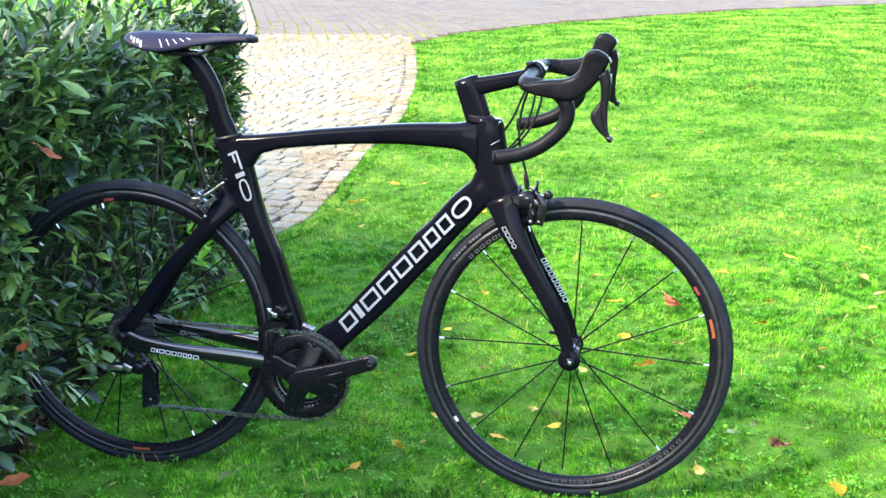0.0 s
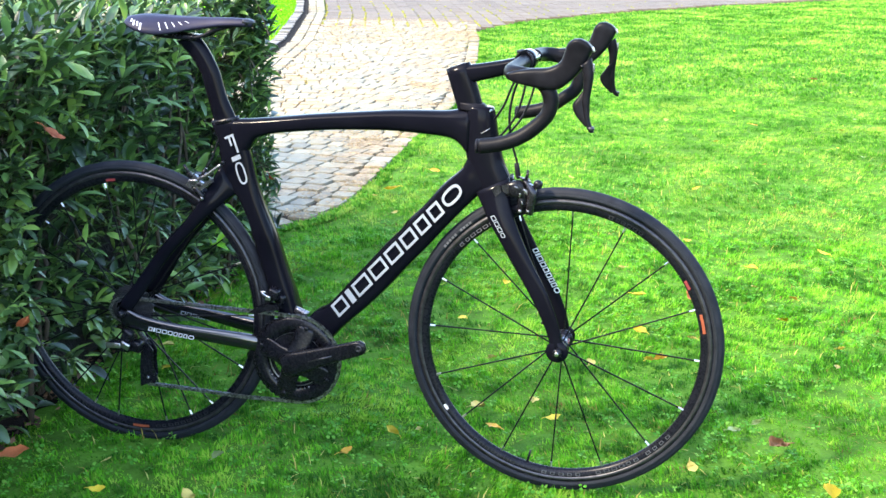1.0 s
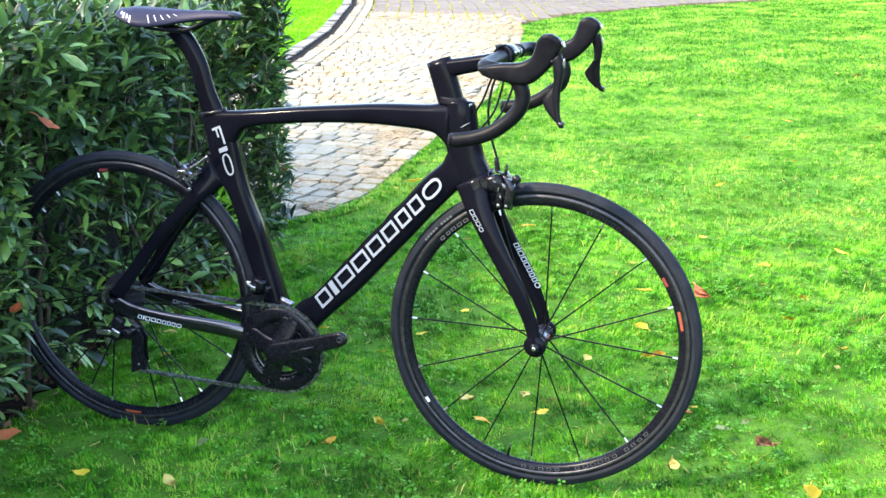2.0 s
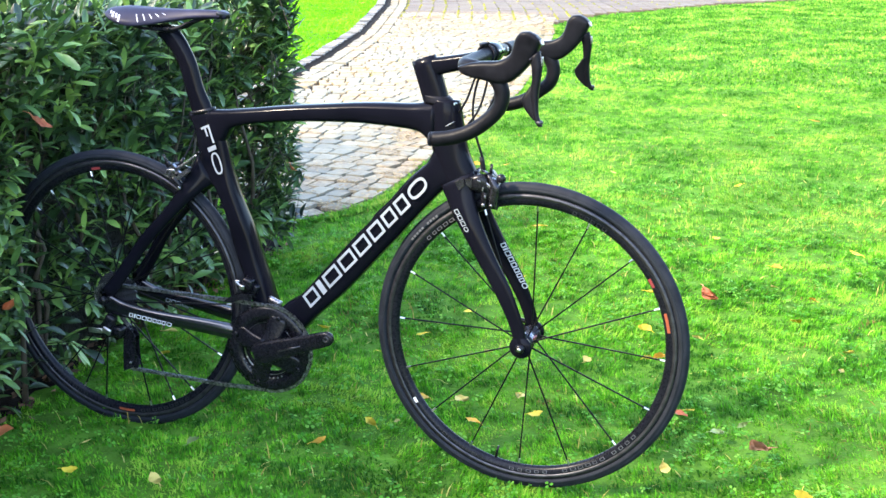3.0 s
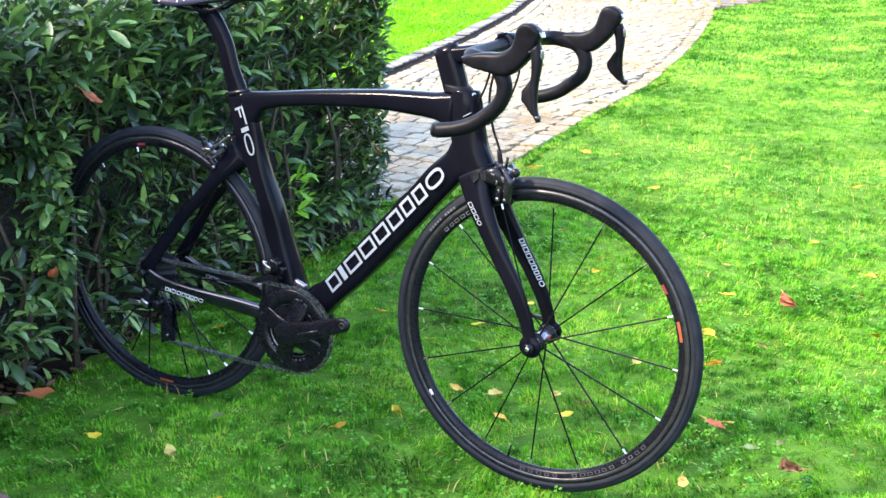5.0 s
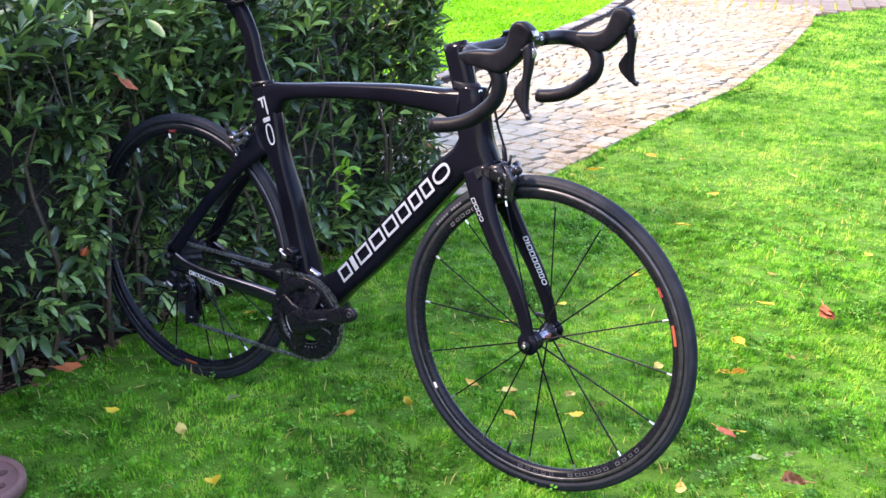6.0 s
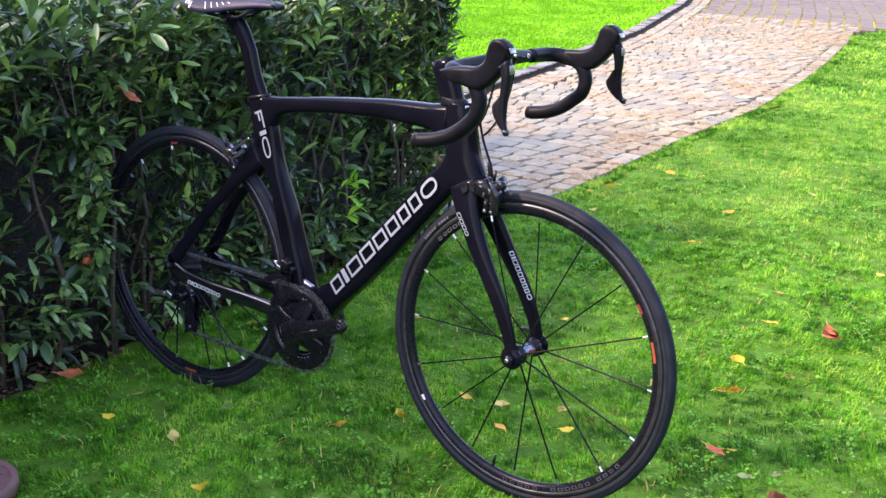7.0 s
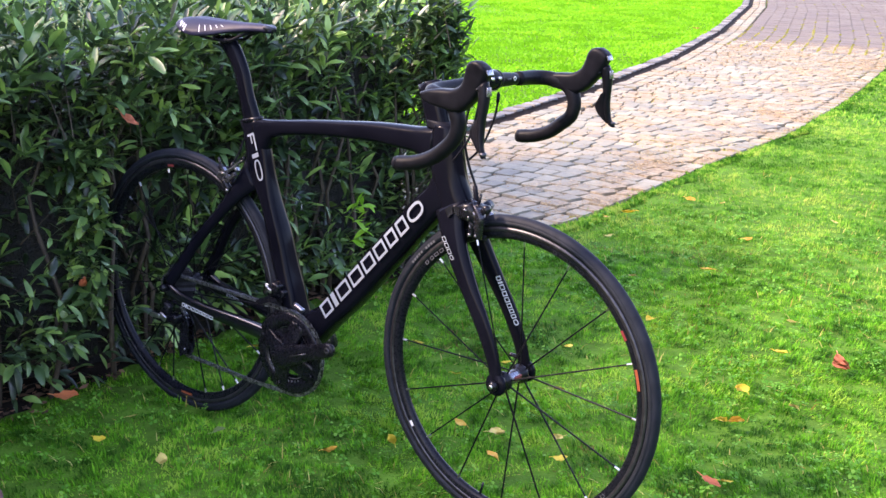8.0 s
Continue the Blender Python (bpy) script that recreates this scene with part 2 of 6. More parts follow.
def loft(rings, caps=True):
    """A closed skin over rings of equal count."""
    bm = bmesh.new()
    vs = [[bm.verts.new(p) for p in ring] for ring in rings]
    n = len(vs[0])
    for a, b in zip(vs, vs[1:]):
        for i in range(n):
            bm.faces.new((a[i], a[(i + 1) % n], b[(i + 1) % n], b[i]))
    if caps:
        bm.faces.new(vs[0][::-1])
        bm.faces.new(vs[-1])
    bmesh.ops.recalc_face_normals(bm, faces=bm.faces)
    return bm


def oval(a, power):
    """A unit superellipse point."""
    c, s = math.cos(a), math.sin(a)
    return math.copysign(abs(c) ** (2 / power), c), math.copysign(abs(s) ** (2 / power), s)


def spline(rows, steps):
    """Catmull-Rom through rows of numbers."""
    rows = [np.array(r, float) for r in rows]
    out = []
    for i in range(len(rows) - 1):
        p0, p1, p2, p3 = rows[max(i - 1, 0)], rows[i], rows[i + 1], rows[min(i + 2, len(rows) - 1)]
        for k in range(steps):
            t = k / steps
            out.append(0.5 * (2 * p1 + (p2 - p0) * t + (2 * p0 - 5 * p1 + 4 * p2 - p3) * t * t + (3 * p1 - p0 - 3 * p2 + p3) * t ** 3))
    out.append(rows[-1])
    return out


def blade(sections, y=0.0, power=2.6, n=20, steps=3):
    """A tube from sections (x1, z1, x2, z2, half width[, y]): its two edges in the side view and its thickness."""
    rows = spline([(*s, y) if len(s) == 5 else s for s in sections], steps)
    rings = []
    for x1, z1, x2, z2, w, yy in rows:
        ring = []
        for i in range(n):
            c, s = oval(2 * math.pi * i / n, power)
            ring.append(((x1 + x2) / 2 + (x1 - x2) / 2 * c, yy + w * s, (z1 + z2) / 2 + (z1 - z2) / 2 * c))
        rings.append(ring)
    return loft(rings)


def sweep(points, radii, n=10, steps=4, squash=1.0):
    """A round tube along a smooth path; radii is one number or one a point."""
    if not isinstance(radii, (list, tuple)):
        radii = [radii] * len(points)
    rows = spline([(*p, r) for p, r in zip(points, radii)], steps)
    pts = [Vector(r[:3]) for r in rows]
    side = None
    rings = []
    for i, p in enumerate(pts):
        d = (pts[min(i + 1, len(pts) - 1)] - pts[max(i - 1, 0)]).normalized()
        if side is None:
            side = d.orthogonal().normalized()
        side = (side - d * side.dot(d)).normalized()
        up = d.cross(side)
        r = rows[i][3]
        rings.append([p + side * (r * math.cos(2 * math.pi * k / n)) + up * (r * squash * math.sin(2 * math.pi * k / n)) for k in range(n)])
    return loft(rings)


def lathe(profile, n=48, axis="Y", closed=False):
    """A turned shape round the y axis from (radius, y) points; closed: the profile is a loop."""
    bm = bmesh.new()
    cols = []
    for i in range(n):
        a = 2 * math.pi * i / n
        cols.append([bm.verts.new((r * math.cos(a), y, r * math.sin(a))) for r, y in profile])
    m = len(profile)
    for i in range(n):
        a, b = cols[i], cols[(i + 1) % n]
        for j in range(m if closed else m - 1):
            k = (j + 1) % m
            bm.faces.new((a[j], a[k], b[k], b[j]))
    if not closed:
        bm.faces.new([c[0] for c in cols])
        bm.faces.new([c[-1] for c in cols][::-1])
    bmesh.ops.recalc_face_normals(bm, faces=bm.faces)
    return bm


def box(sx, sy, sz, m=None, bevel=0.0):
    """A bevelled block of that size, laid by the pose m."""
    bm = bmesh.new()
    bmesh.ops.create_cube(bm, size=1, matrix=Matrix.Diagonal((sx, sy, sz, 1)))
    if bevel:
        bmesh.ops.bevel(bm, geom=list(bm.edges), offset=bevel, segments=2, affect="EDGES", profile=0.6)
    if m is not None:
        bmesh.ops.transform(bm, matrix=m, verts=bm.verts)
    return bm


def merged(*bms):
    """One bmesh out of several."""
    out = bms[0]
    for b in bms[1:]:
        me = bpy.data.meshes.new("joining")
        b.to_mesh(me)
        b.free()
        out.from_mesh(me)
        bpy.data.meshes.remove(me)
    return out


def moved(bm, m):
    bmesh.ops.transform(bm, matrix=m, verts=bm.verts)
    return bm


def plate(outline, y0, y1):
    """A flat plate from a side-view outline (x, z), from y0 to y1."""
    bm = bmesh.new()
    a = [bm.verts.new((x, y0, z)) for x, z in outline]
    b = [bm.verts.new((x, y1, z)) for x, z in outline]
    bm.faces.new(a)
    bm.faces.new(b[::-1])
    n = len(a)
    for i in range(n):
        bm.faces.new((a[i], b[i], b[(i + 1) % n], a[(i + 1) % n]))
    bmesh.ops.recalc_face_normals(bm, faces=bm.faces)
    return bm


# ---- the plan of the garden ----
PATH_Y = (4.0, 4.3, 4.63, 5.0, 5.5, 6.5, 7.75, 9.2, 10.3, 11.9, 12.7, 14.0)
PATH_R = (-1.5, -1.05, -0.71, -0.60, -0.56, -0.49, -0.365, -0.36, -0.39, -0.48, -0.57, -0.62)
KERB_Y = (3.0, 5.5, 6.96, 8.15, 9.47, 11.45, 14.6, 19.6, 24.0)
KERB_X = (-2.2, -2.02, -2.0, -2.05, -2.12, -2.30, -2.78, -3.79, -4.9)
FAR_X = (-0.9, -0.6, -0.17, 1.28, 3.98, 6.73, 12.0, 30.0)
FAR_Y = (12.2, 12.65, 14.0, 15.8, 18.2, 19.7, 21.5, 24.0)
HEDGE_END = 4.18


def path_right(y):
    return np.interp(y, PATH_Y, PATH_R)


def kerb_x(y):
    return np.interp(y, KERB_Y, KERB_X)


def lawn_far(x):
    return np.interp(x, FAR_X, FAR_Y)


def hedge_face(y):
    return -0.905 + 0.11 * (y - 2.4)


def on_right_lawn(x, y):
    near = (y <= HEDGE_END) & (x > hedge_face(y) - 0.22)
    return (near | ((y > HEDGE_END) & (x > path_right(y) - 0.012))) & (y < lawn_far(x)) & ~((y > 12.5) & (x < -0.6))


def on_left_lawn(x, y):
    return (x < kerb_x(y) - 0.13) & (y > HEDGE_END + 0.1)


def ground_height(x, y):
    paved = ~on_right_lawn(x, y) & ~on_left_lawn(x, y) & (y > HEDGE_END - 0.1)
    bumps = 0.008 * np.sin(2.1 * x + 0.7) * np.sin(1.7 * y) + 0.005 * np.sin(5.3 * x) * np.sin(4.1 * y + 1)
    return np.where(paved, -0.055, np.where(on_left_lawn(x, y), -0.02, -0.03) + bumps)


# the ground: one sheet, fine near the walk and reaching the horizon
gx = np.concatenate([[-600, -200, -60, -25, -12, -8], np.arange(-6, 5, 0.06), [5.5, 6, 7, 8, 10, 12, 16, 25, 60, 200, 600]])
gy = np.concatenate([[-600, -200, -60, -20, -8, -3, -1], np.arange(0, 21, 0.06), [21.5, 22, 23, 25, 30, 45, 80, 200, 600]])
GX, GY = np.meshgrid(gx, gy)
GZ = ground_height(GX, GY)
idx = np.arange(GX.size).reshape(GX.shape)
quads = np.stack([idx[:-1, :-1], idx[:-1, 1:], idx[1:, 1:], idx[1:, :-1]], -1).reshape(-1, 4)
mesh_arrays("ground", np.stack([GX, GY, GZ], -1).reshape(-1, 3), quads, M_SOIL, None, "dark garden soil under a mossy green lawn", "structure", True)


def grass_sheet(name, spots, heights, widths, lean, seed, label, bent=True, material=M_GRASS, least=-1.0):
    """Blades of grass as one mesh: each a bent, tapering strip."""
    rng = np.random.default_rng(seed)
    n = len(spots)
    base = np.column_stack([spots, np.maximum(ground_height(spots[:, 0], spots[:, 1]), least) - 0.004])
    drift = 2.2 * np.sin(1.9 * spots[:, 0] + 1.3 * np.sin(2.3 * spots[:, 1])) + 2.0 * np.sin(2.6 * spots[:, 1] + 1.7 * np.sin(3.1 * spots[:, 0]))
    fall = drift + rng.normal(0, 0.95, n)
    turn = fall - np.pi / 2 + rng.normal(0, 0.5, n)
    side = np.column_stack([np.cos(turn), np.sin(turn), np.zeros(n)])
    tilt = np.minimum(np.abs(rng.normal(0, lean, n)) + 0.12, 1.3)
    away = np.column_stack([np.cos(fall) * np.sin(tilt), np.sin(fall) * np.sin(tilt), np.cos(tilt)])
    tilt2 = np.minimum(tilt * 1.9, 1.5)
    away2 = np.column_stack([np.cos(fall) * np.sin(tilt2), np.sin(fall) * np.sin(tilt2), np.cos(tilt2)])
    h, w = heights[:, None], widths[:, None]
    if bent:
        mid = base + away * h * 0.55
        tip = mid + away2 * h * 0.45
        v = np.stack([base - side * w / 2, base + side * w / 2, mid + side * w * 0.42, mid - side * w * 0.42, tip], 1).reshape(-1, 3)
        k = np.arange(n)[:, None] * 5
        f = np.concatenate([k + [0, 1, 2], k + [0, 2, 3], k + [3, 2, 4]], 1).reshape(-1, 3)
    else:
        tip = base + away * h
        v = np.stack([base - side * w / 2, base + side * w / 2, tip], 1).reshape(-1, 3)
        f = np.arange(n)[:, None] * 3 + [0, 1, 2]
    return mesh_arrays(name, v, f, material, None, label, "stuff")


def scatter(count, x0, x1, y0, y1, keep, seed):
    rng = np.random.default_rng(seed)
    p = np.column_stack([rng.uniform(x0, x1, count), rng.uniform(y0, y1, count)])
    return p[keep(p[:, 0], p[:, 1])]


def clumped(p, seed, least=0.35):
    """Thins spots by a patchy pattern, so that tufts and thin places show."""
    rng = np.random.default_rng(seed)
    a = 0.5 + 0.25 * np.sin(9 * p[:, 0] + 3 * np.sin(5 * p[:, 1])) + 0.25 * np.sin(8 * p[:, 1] + 2.5 * np.sin(7 * p[:, 0] + 1))
    a = 0.65 * a + 0.35 * (0.5 + 0.5 * np.sin(41 * p[:, 0] + 3 * np.sin(23 * p[:, 1])) * np.sin(37 * p[:, 1] + 2 * np.sin(29 * p[:, 0])))
    return p[rng.uniform(0, 1, len(p)) < least + (1 - least) * a]


rng = np.random.default_rng(5)


def in_view(margin):
    return lambda x, y: on_right_lawn(x, y) & ((y > HEDGE_END) | (x > hedge_face(y) - 0.12 + 0.04 * np.sin(17 * y))) & (x < 0.55 + margin + 0.40 * y) & (x > -1.2 - 0.1 * y)


def tuft_height(p):
    """Uneven growth: soft cushions and hollows a hand's width across."""
    x, y = p[:, 0], p[:, 1]
    u = np.sin(23 * x + 4 * np.sin(11 * y)) * np.sin(19 * y + 3 * np.sin(13 * x + 1)) + 0.6 * np.sin(51 * x + 2 * np.sin(37 * y)) * np.sin(47 * y + 5 * np.sin(9 * x))
    return 0.0225 + 0.0135 * u


near = clumped(scatter(590000, -1.1, 2.2, 1.3, 4.6, in_view(0.1), 1), 11)
grass_sheet("lawn_grass", near, tuft_height(near) * rng.uniform(0.55, 1.0, len(near)), rng.uniform(0.0021, 0.0046, len(near)), 1.2, 21, "short mown bright green lawn grass with moss")
moss = scatter(300000, -1.1, 2.2, 1.3, 5.2, in_view(0.1), 8)
grass_sheet("lawn_moss", moss, tuft_height(moss) * rng.uniform(0.35, 0.6, len(moss)), rng.uniform(0.0032, 0.0066, len(moss)), 1.1, 28, "soft yellow-green moss between the grass", False, M_CUSHION)
mid = clumped(scatter(420000, -0.9, 3.8, 4.6, 8.5, in_view(0.0), 2), 12, 0.6)
grass_sheet("lawn_grass", mid, tuft_height(mid) * rng.uniform(0.5, 1.0, len(mid)), rng.uniform(0.004, 0.009, len(mid)), 1.4, 22, "short mown bright green lawn grass", False, M_MIDLAWN)
far = scatter(420000, -0.9, 9.5, 8.5, 21, in_view(0.3), 3)
grass_sheet("lawn_grass", far, rng.uniform(0.018, 0.034, len(far)), rng.uniform(0.012, 0.024, len(far)), 1.6, 23, "short mown bright green lawn grass", False, M_MIDLAWN)
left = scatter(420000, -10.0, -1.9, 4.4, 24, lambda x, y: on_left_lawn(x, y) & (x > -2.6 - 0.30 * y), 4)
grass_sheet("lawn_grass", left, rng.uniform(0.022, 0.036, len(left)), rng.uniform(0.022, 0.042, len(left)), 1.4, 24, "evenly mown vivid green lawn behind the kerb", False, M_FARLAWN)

near_edge = scatter(110000, -5.0, 7.0, -5.0, 1.3, lambda x, y: (y < 1.0) | on_right_lawn(x, y), 6)
grass_sheet("lawn_grass", near_edge, rng.uniform(0.02, 0.036, len(near_edge)), rng.uniform(0.010, 0.018, len(near_edge)), 1.1, 25, "short mown bright green lawn grass", False, M_MIDLAWN)
side_lawn = scatter(70000, 1.0, 6.0, 0.2, 8.5, lambda x, y: on_right_lawn(x, y) & (x >= 0.6 + 0.40 * y), 7)
grass_sheet("lawn_grass", side_lawn, rng.uniform(0.02, 0.036, len(side_lawn)), rng.uniform(0.010, 0.018, len(side_lawn)), 1.1, 26, "short mown bright green lawn grass", False, M_MIDLAWN)

# a plain house beside the walk, whose shade lies over the near lawn
tagged(part("house_wall", box(9.0, 7.0, 5.2, pose(-7.60, -2.72, 2.5, 0, 0, -71), 0.02), M_PLASTER, None, "", False), "plain blue-grey house wall that shades the near lawn", kind="structure")

# an unseen wall, added to keep bright sky out of the bicycle's reflections
tagged(part("added_wall_east", box(0.3, 25.0, 2.7, pose(9.5, 3.5, 1.3), 0.02), M_PLASTER, None, "", False), "unseen plain blue-grey wall added to dim the bicycle's reflections", kind="structure")

# clover among the grass
cl = clumped(clumped(scatter(30000, -0.95, 2.4, 1.6, 5.6, in_view(0.1), 9), 14, 0.0), 15, 0.1)
rc = np.random.default_rng(41)
n = len(cl)
centre = np.column_stack([cl, ground_height(cl[:, 0], cl[:, 1]) + rc.uniform(0.012, 0.03, n)])
turn, size = rc.uniform(0, 6.28, n), rc.uniform(0.004, 0.010, n)
tip = rc.normal(0, 0.35, (n, 2))
cv, cf = [], []
for lobe in range(3):
    a = turn + lobe * 2.094
    for da, rad in ((0.0, 0.15), (-0.62, 0.85), (-0.25, 1.25), (0.25, 1.25), (0.62, 0.85)):
        dx, dy = np.cos(a + da) * size * rad, np.sin(a + da) * size * rad
        cv.append(centre + np.column_stack([dx, dy, dx * tip[:, 0] + dy * tip[:, 1]]))
cv = np.stack(cv, 1).reshape(-1, 3)
k = np.arange(n)[:, None] * 15
cf = np.concatenate([k + [5 * q + i for i in tri] for q in range(3) for tri in ((0, 1, 2), (0, 2, 3), (0, 3, 4))], 1).reshape(-1, 3)
mesh_arrays("clover", cv, cf, M_CLOVER, None, "small green clover leaves growing among the lawn grass", "stuff")

# dry straw-coloured blades lying in the lawn
dry = clumped(scatter(9000, -0.95, 2.6, 1.5, 6.5, in_view(0.1), 10), 16, 0.15)
grass_sheet("dry_grass", dry, rng.uniform(0.02, 0.05, len(dry)), rng.uniform(0.002, 0.004, len(dry)), 1.9, 29, "dry straw-coloured blades lying in the lawn", True, M_STRAW)

# longer tufts along the path's edge
re = np.random.default_rng(51)
ey = re.uniform(4.3, 12.6, 30000)
wave = 0.030 * np.sin(5.1 * ey) * np.sin(2.3 * ey + 1) + 0.022 * np.sin(13 * ey + 2 * np.sin(7 * ey))
ex = path_right(ey) + 0.012 + 0.8 * np.minimum(wave, 0.02) - np.abs(re.normal(0, 0.030, 30000)) + re.uniform(0, 0.05, 30000)
grass_sheet("edge_grass", np.column_stack([ex, ey]), re.uniform(0.008, 0.024, 30000), re.uniform(0.004, 0.008, 30000), 1.3, 27, "longer grass hanging over the path's edge", True, M_MIDLAWN, -0.021)


# ---- the hedge ----
def leaf_mesh(length, width, fold, droop):
    """A pointed laurel leaf along +x, folded at its midrib, bent down towards the tip: verts and triangles."""
    xs = (0.0, 0.15, 0.38, 0.60, 0.83, 1.0)
    ws = (0.06, 0.50, 0.95, 1.0, 0.58, 0.0)
    v, f = [], []
    for x, w in zip(xs, ws):
        z = -droop * x * x * length
        half = w * width / 2
        v += [(x * length, -half, z + fold * half), (x * length, 0, z), (x * length, half, z + fold * half)]
    for i in range(len(xs) - 1):
        a, b = 3 * i, 3 * i + 3
        f += [(a, a + 1, b + 1), (a, b + 1, b), (a + 1, a + 2, b + 2), (a + 1, b + 2, b + 1)]
    return np.array(v), np.array(f)


LEAVES = [leaf_mesh(1.0, 0.27, 0.35, 0.12), leaf_mesh(1.0, 0.34, 0.5, 0.28), leaf_mesh(1.0, 0.24, 0.25, 0.05), leaf_mesh(1.0, 0.29, 0.6, 0.4)]


def leaf_pose(at, way, roll, size):
    x = Vector(way).normalized()
    side = Vector((0, 0, 1)).cross(x)
    side = side.normalized() if side.length > 1e-3 else Vector((0, 1, 0))
    up = x.cross(side)
    turn = Matrix((x, side, up)).transposed().to_4x4()
    return Matrix.Translation(at) @ turn @ Matrix.Rotation(roll, 4, "X") @ Matrix.Scale(size, 4)


class Shoots:
    """Gathers the leaves and stems of leafy shoots."""

    def __init__(self, seed):
        self.rnd, self.leaves, self.stems = random.Random(seed), [], []

    def add(self, root, way, length, count, size):
        r = self.rnd
        way = Vector(way).normalized()
        a = way.orthogonal().normalized()
        b = way.cross(a)
        turn = r.uniform(0, 6.28)
        self.stems.append((Vector(root), Vector(root) + way * length))
        for i in range(count):
            k = (i + 0.6) / count
            turn += 2.4
            spread = 1.10 - 0.70 * k + r.uniform(-0.25, 0.25)
            out = (a * math.cos(turn) + b * math.sin(turn)) * math.sin(spread) + way * math.cos(spread)
            at = Vector(root) + way * (length * k)
            self.leaves.append((leaf_pose(at, out, r.uniform(-0.7, 0.7), size * r.uniform(0.7, 1.15)), r.randrange(len(LEAVES))))


def joined_leaves(name, items, material, parent, label=""):
    vs, fs, base = [], [], 0
    for m, kind in items:
        v, f = LEAVES[kind]
        a = np.array(m)
        vs.append(v @ a[:3, :3].T + a[:3, 3])
        fs.append(f + base)
        base += len(v)
    return mesh_arrays(name, np.concatenate(vs), np.concatenate(fs), material, parent, label, "stuff", True)


hedge = tagged(new("hedge"), "dense clipped laurel hedge with glossy dark green leaves", "hedge")
HEDGE_TOP, HEDGE_NEAR, HEDGE_DEEP = 0.90, 0.9, 1.15
# solid dark core: blocks light and paints the hedge's shaded inside
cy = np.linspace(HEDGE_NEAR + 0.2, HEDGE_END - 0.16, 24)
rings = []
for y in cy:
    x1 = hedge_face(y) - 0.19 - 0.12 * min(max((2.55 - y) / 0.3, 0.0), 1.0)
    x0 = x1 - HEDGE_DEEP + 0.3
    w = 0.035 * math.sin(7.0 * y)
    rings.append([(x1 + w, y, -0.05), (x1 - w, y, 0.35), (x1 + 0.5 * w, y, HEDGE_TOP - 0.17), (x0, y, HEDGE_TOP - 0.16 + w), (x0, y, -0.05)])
part("inner_growth", loft(rings), M_CORE, hedge, "dark solid core standing in for the shaded inside of the hedge")

shoots = Shoots(3)
rh = random.Random(8)
# the face towards the lawn
for i in range(2050):
    y = rh.uniform(HEDGE_NEAR, HEDGE_END)
    z = rh.uniform(0.03, HEDGE_TOP)
    hollow = min(max((2.55 - y) / 0.3, 0.0), 1.0) * (z < 0.78)
    if rh.random() < (0.34 if z < 0.5 else 0.0) + 0.06 * hollow:
        continue
    inset = rh.uniform(0.0, 0.16) + 0.05 * math.sin(5 * y + 4 * z) + (0.05 + 0.08 * hollow) * max(0.0, 1 - z / 0.7) + 0.035 * hollow
    x = hedge_face(y) - 0.09 - inset
    way = (rh.uniform(0.3, 1.0), rh.uniform(-0.6, 0.6), rh.uniform(0.1, 1.6))
    shoots.add((x, y, z - 0.02), way, rh.uniform(0.06, 0.13), rh.randint(5, 8), rh.uniform(0.050, 0.084))
# low skirts down to the grass
for i in range(210):
    y = rh.uniform(HEDGE_NEAR, HEDGE_END)
    way = (rh.uniform(0.5, 1.0), rh.uniform(-0.6, 0.6), rh.uniform(-0.25, 0.5))
    shoots.add((hedge_face(y) - rh.uniform(0.09, 0.2), y, rh.uniform(0.02, 0.18)), way, rh.uniform(0.04, 0.09), rh.randint(5, 7), rh.uniform(0.055, 0.085))
# the top
for i in range(950):
    y = rh.uniform(HEDGE_NEAR, HEDGE_END)
    x = hedge_face(y) - rh.uniform(0.02, HEDGE_DEEP)
    z = HEDGE_TOP - rh.uniform(0.05, 0.17)
    way = (rh.uniform(-0.4, 0.5), rh.uniform(-0.45, 0.45), 1.0)
    shoots.add((x, y, z), way, rh.uniform(0.06, 0.13), rh.randint(6, 9), rh.uniform(0.055, 0.086))
# the end at the path
for i in range(420):
    x = hedge_face(HEDGE_END) - rh.uniform(0.0, HEDGE_DEEP)
    z = rh.uniform(0.04, HEDGE_TOP)
    way = (rh.uniform(-0.5, 0.6), rh.uniform(0.1, 0.7), rh.uniform(0.0, 1.0))
    shoots.add((x, HEDGE_END - rh.uniform(0.11, 0.21), z), way, rh.uniform(0.05, 0.11), rh.randint(5, 8), rh.uniform(0.055, 0.085))
# the corner beside the path, clipped dense
for i in range(190):
    z = rh.uniform(0.05, HEDGE_TOP)
    way = (rh.uniform(0.2, 0.8), rh.uniform(0.0, 0.6), rh.uniform(0.1, 1.0))
    shoots.add((hedge_face(HEDGE_END) - rh.uniform(0.06, 0.16), HEDGE_END - rh.uniform(0.06, 0.16), z), way, rh.uniform(0.04, 0.08), rh.randint(5, 7), rh.uniform(0.045, 0.065))
# the near end
for i in range(220):
    x = hedge_face(HEDGE_NEAR) - rh.uniform(0.0, HEDGE_DEEP)
    way = (rh.uniform(-0.4, 0.6), -rh.uniform(0.3, 1.0), rh.uniform(-0.1, 0.9))
    shoots.add((x, HEDGE_NEAR + rh.uniform(0.06, 0.2), rh.uniform(0.04, HEDGE_TOP)), way, 0.09, 6, 0.075)
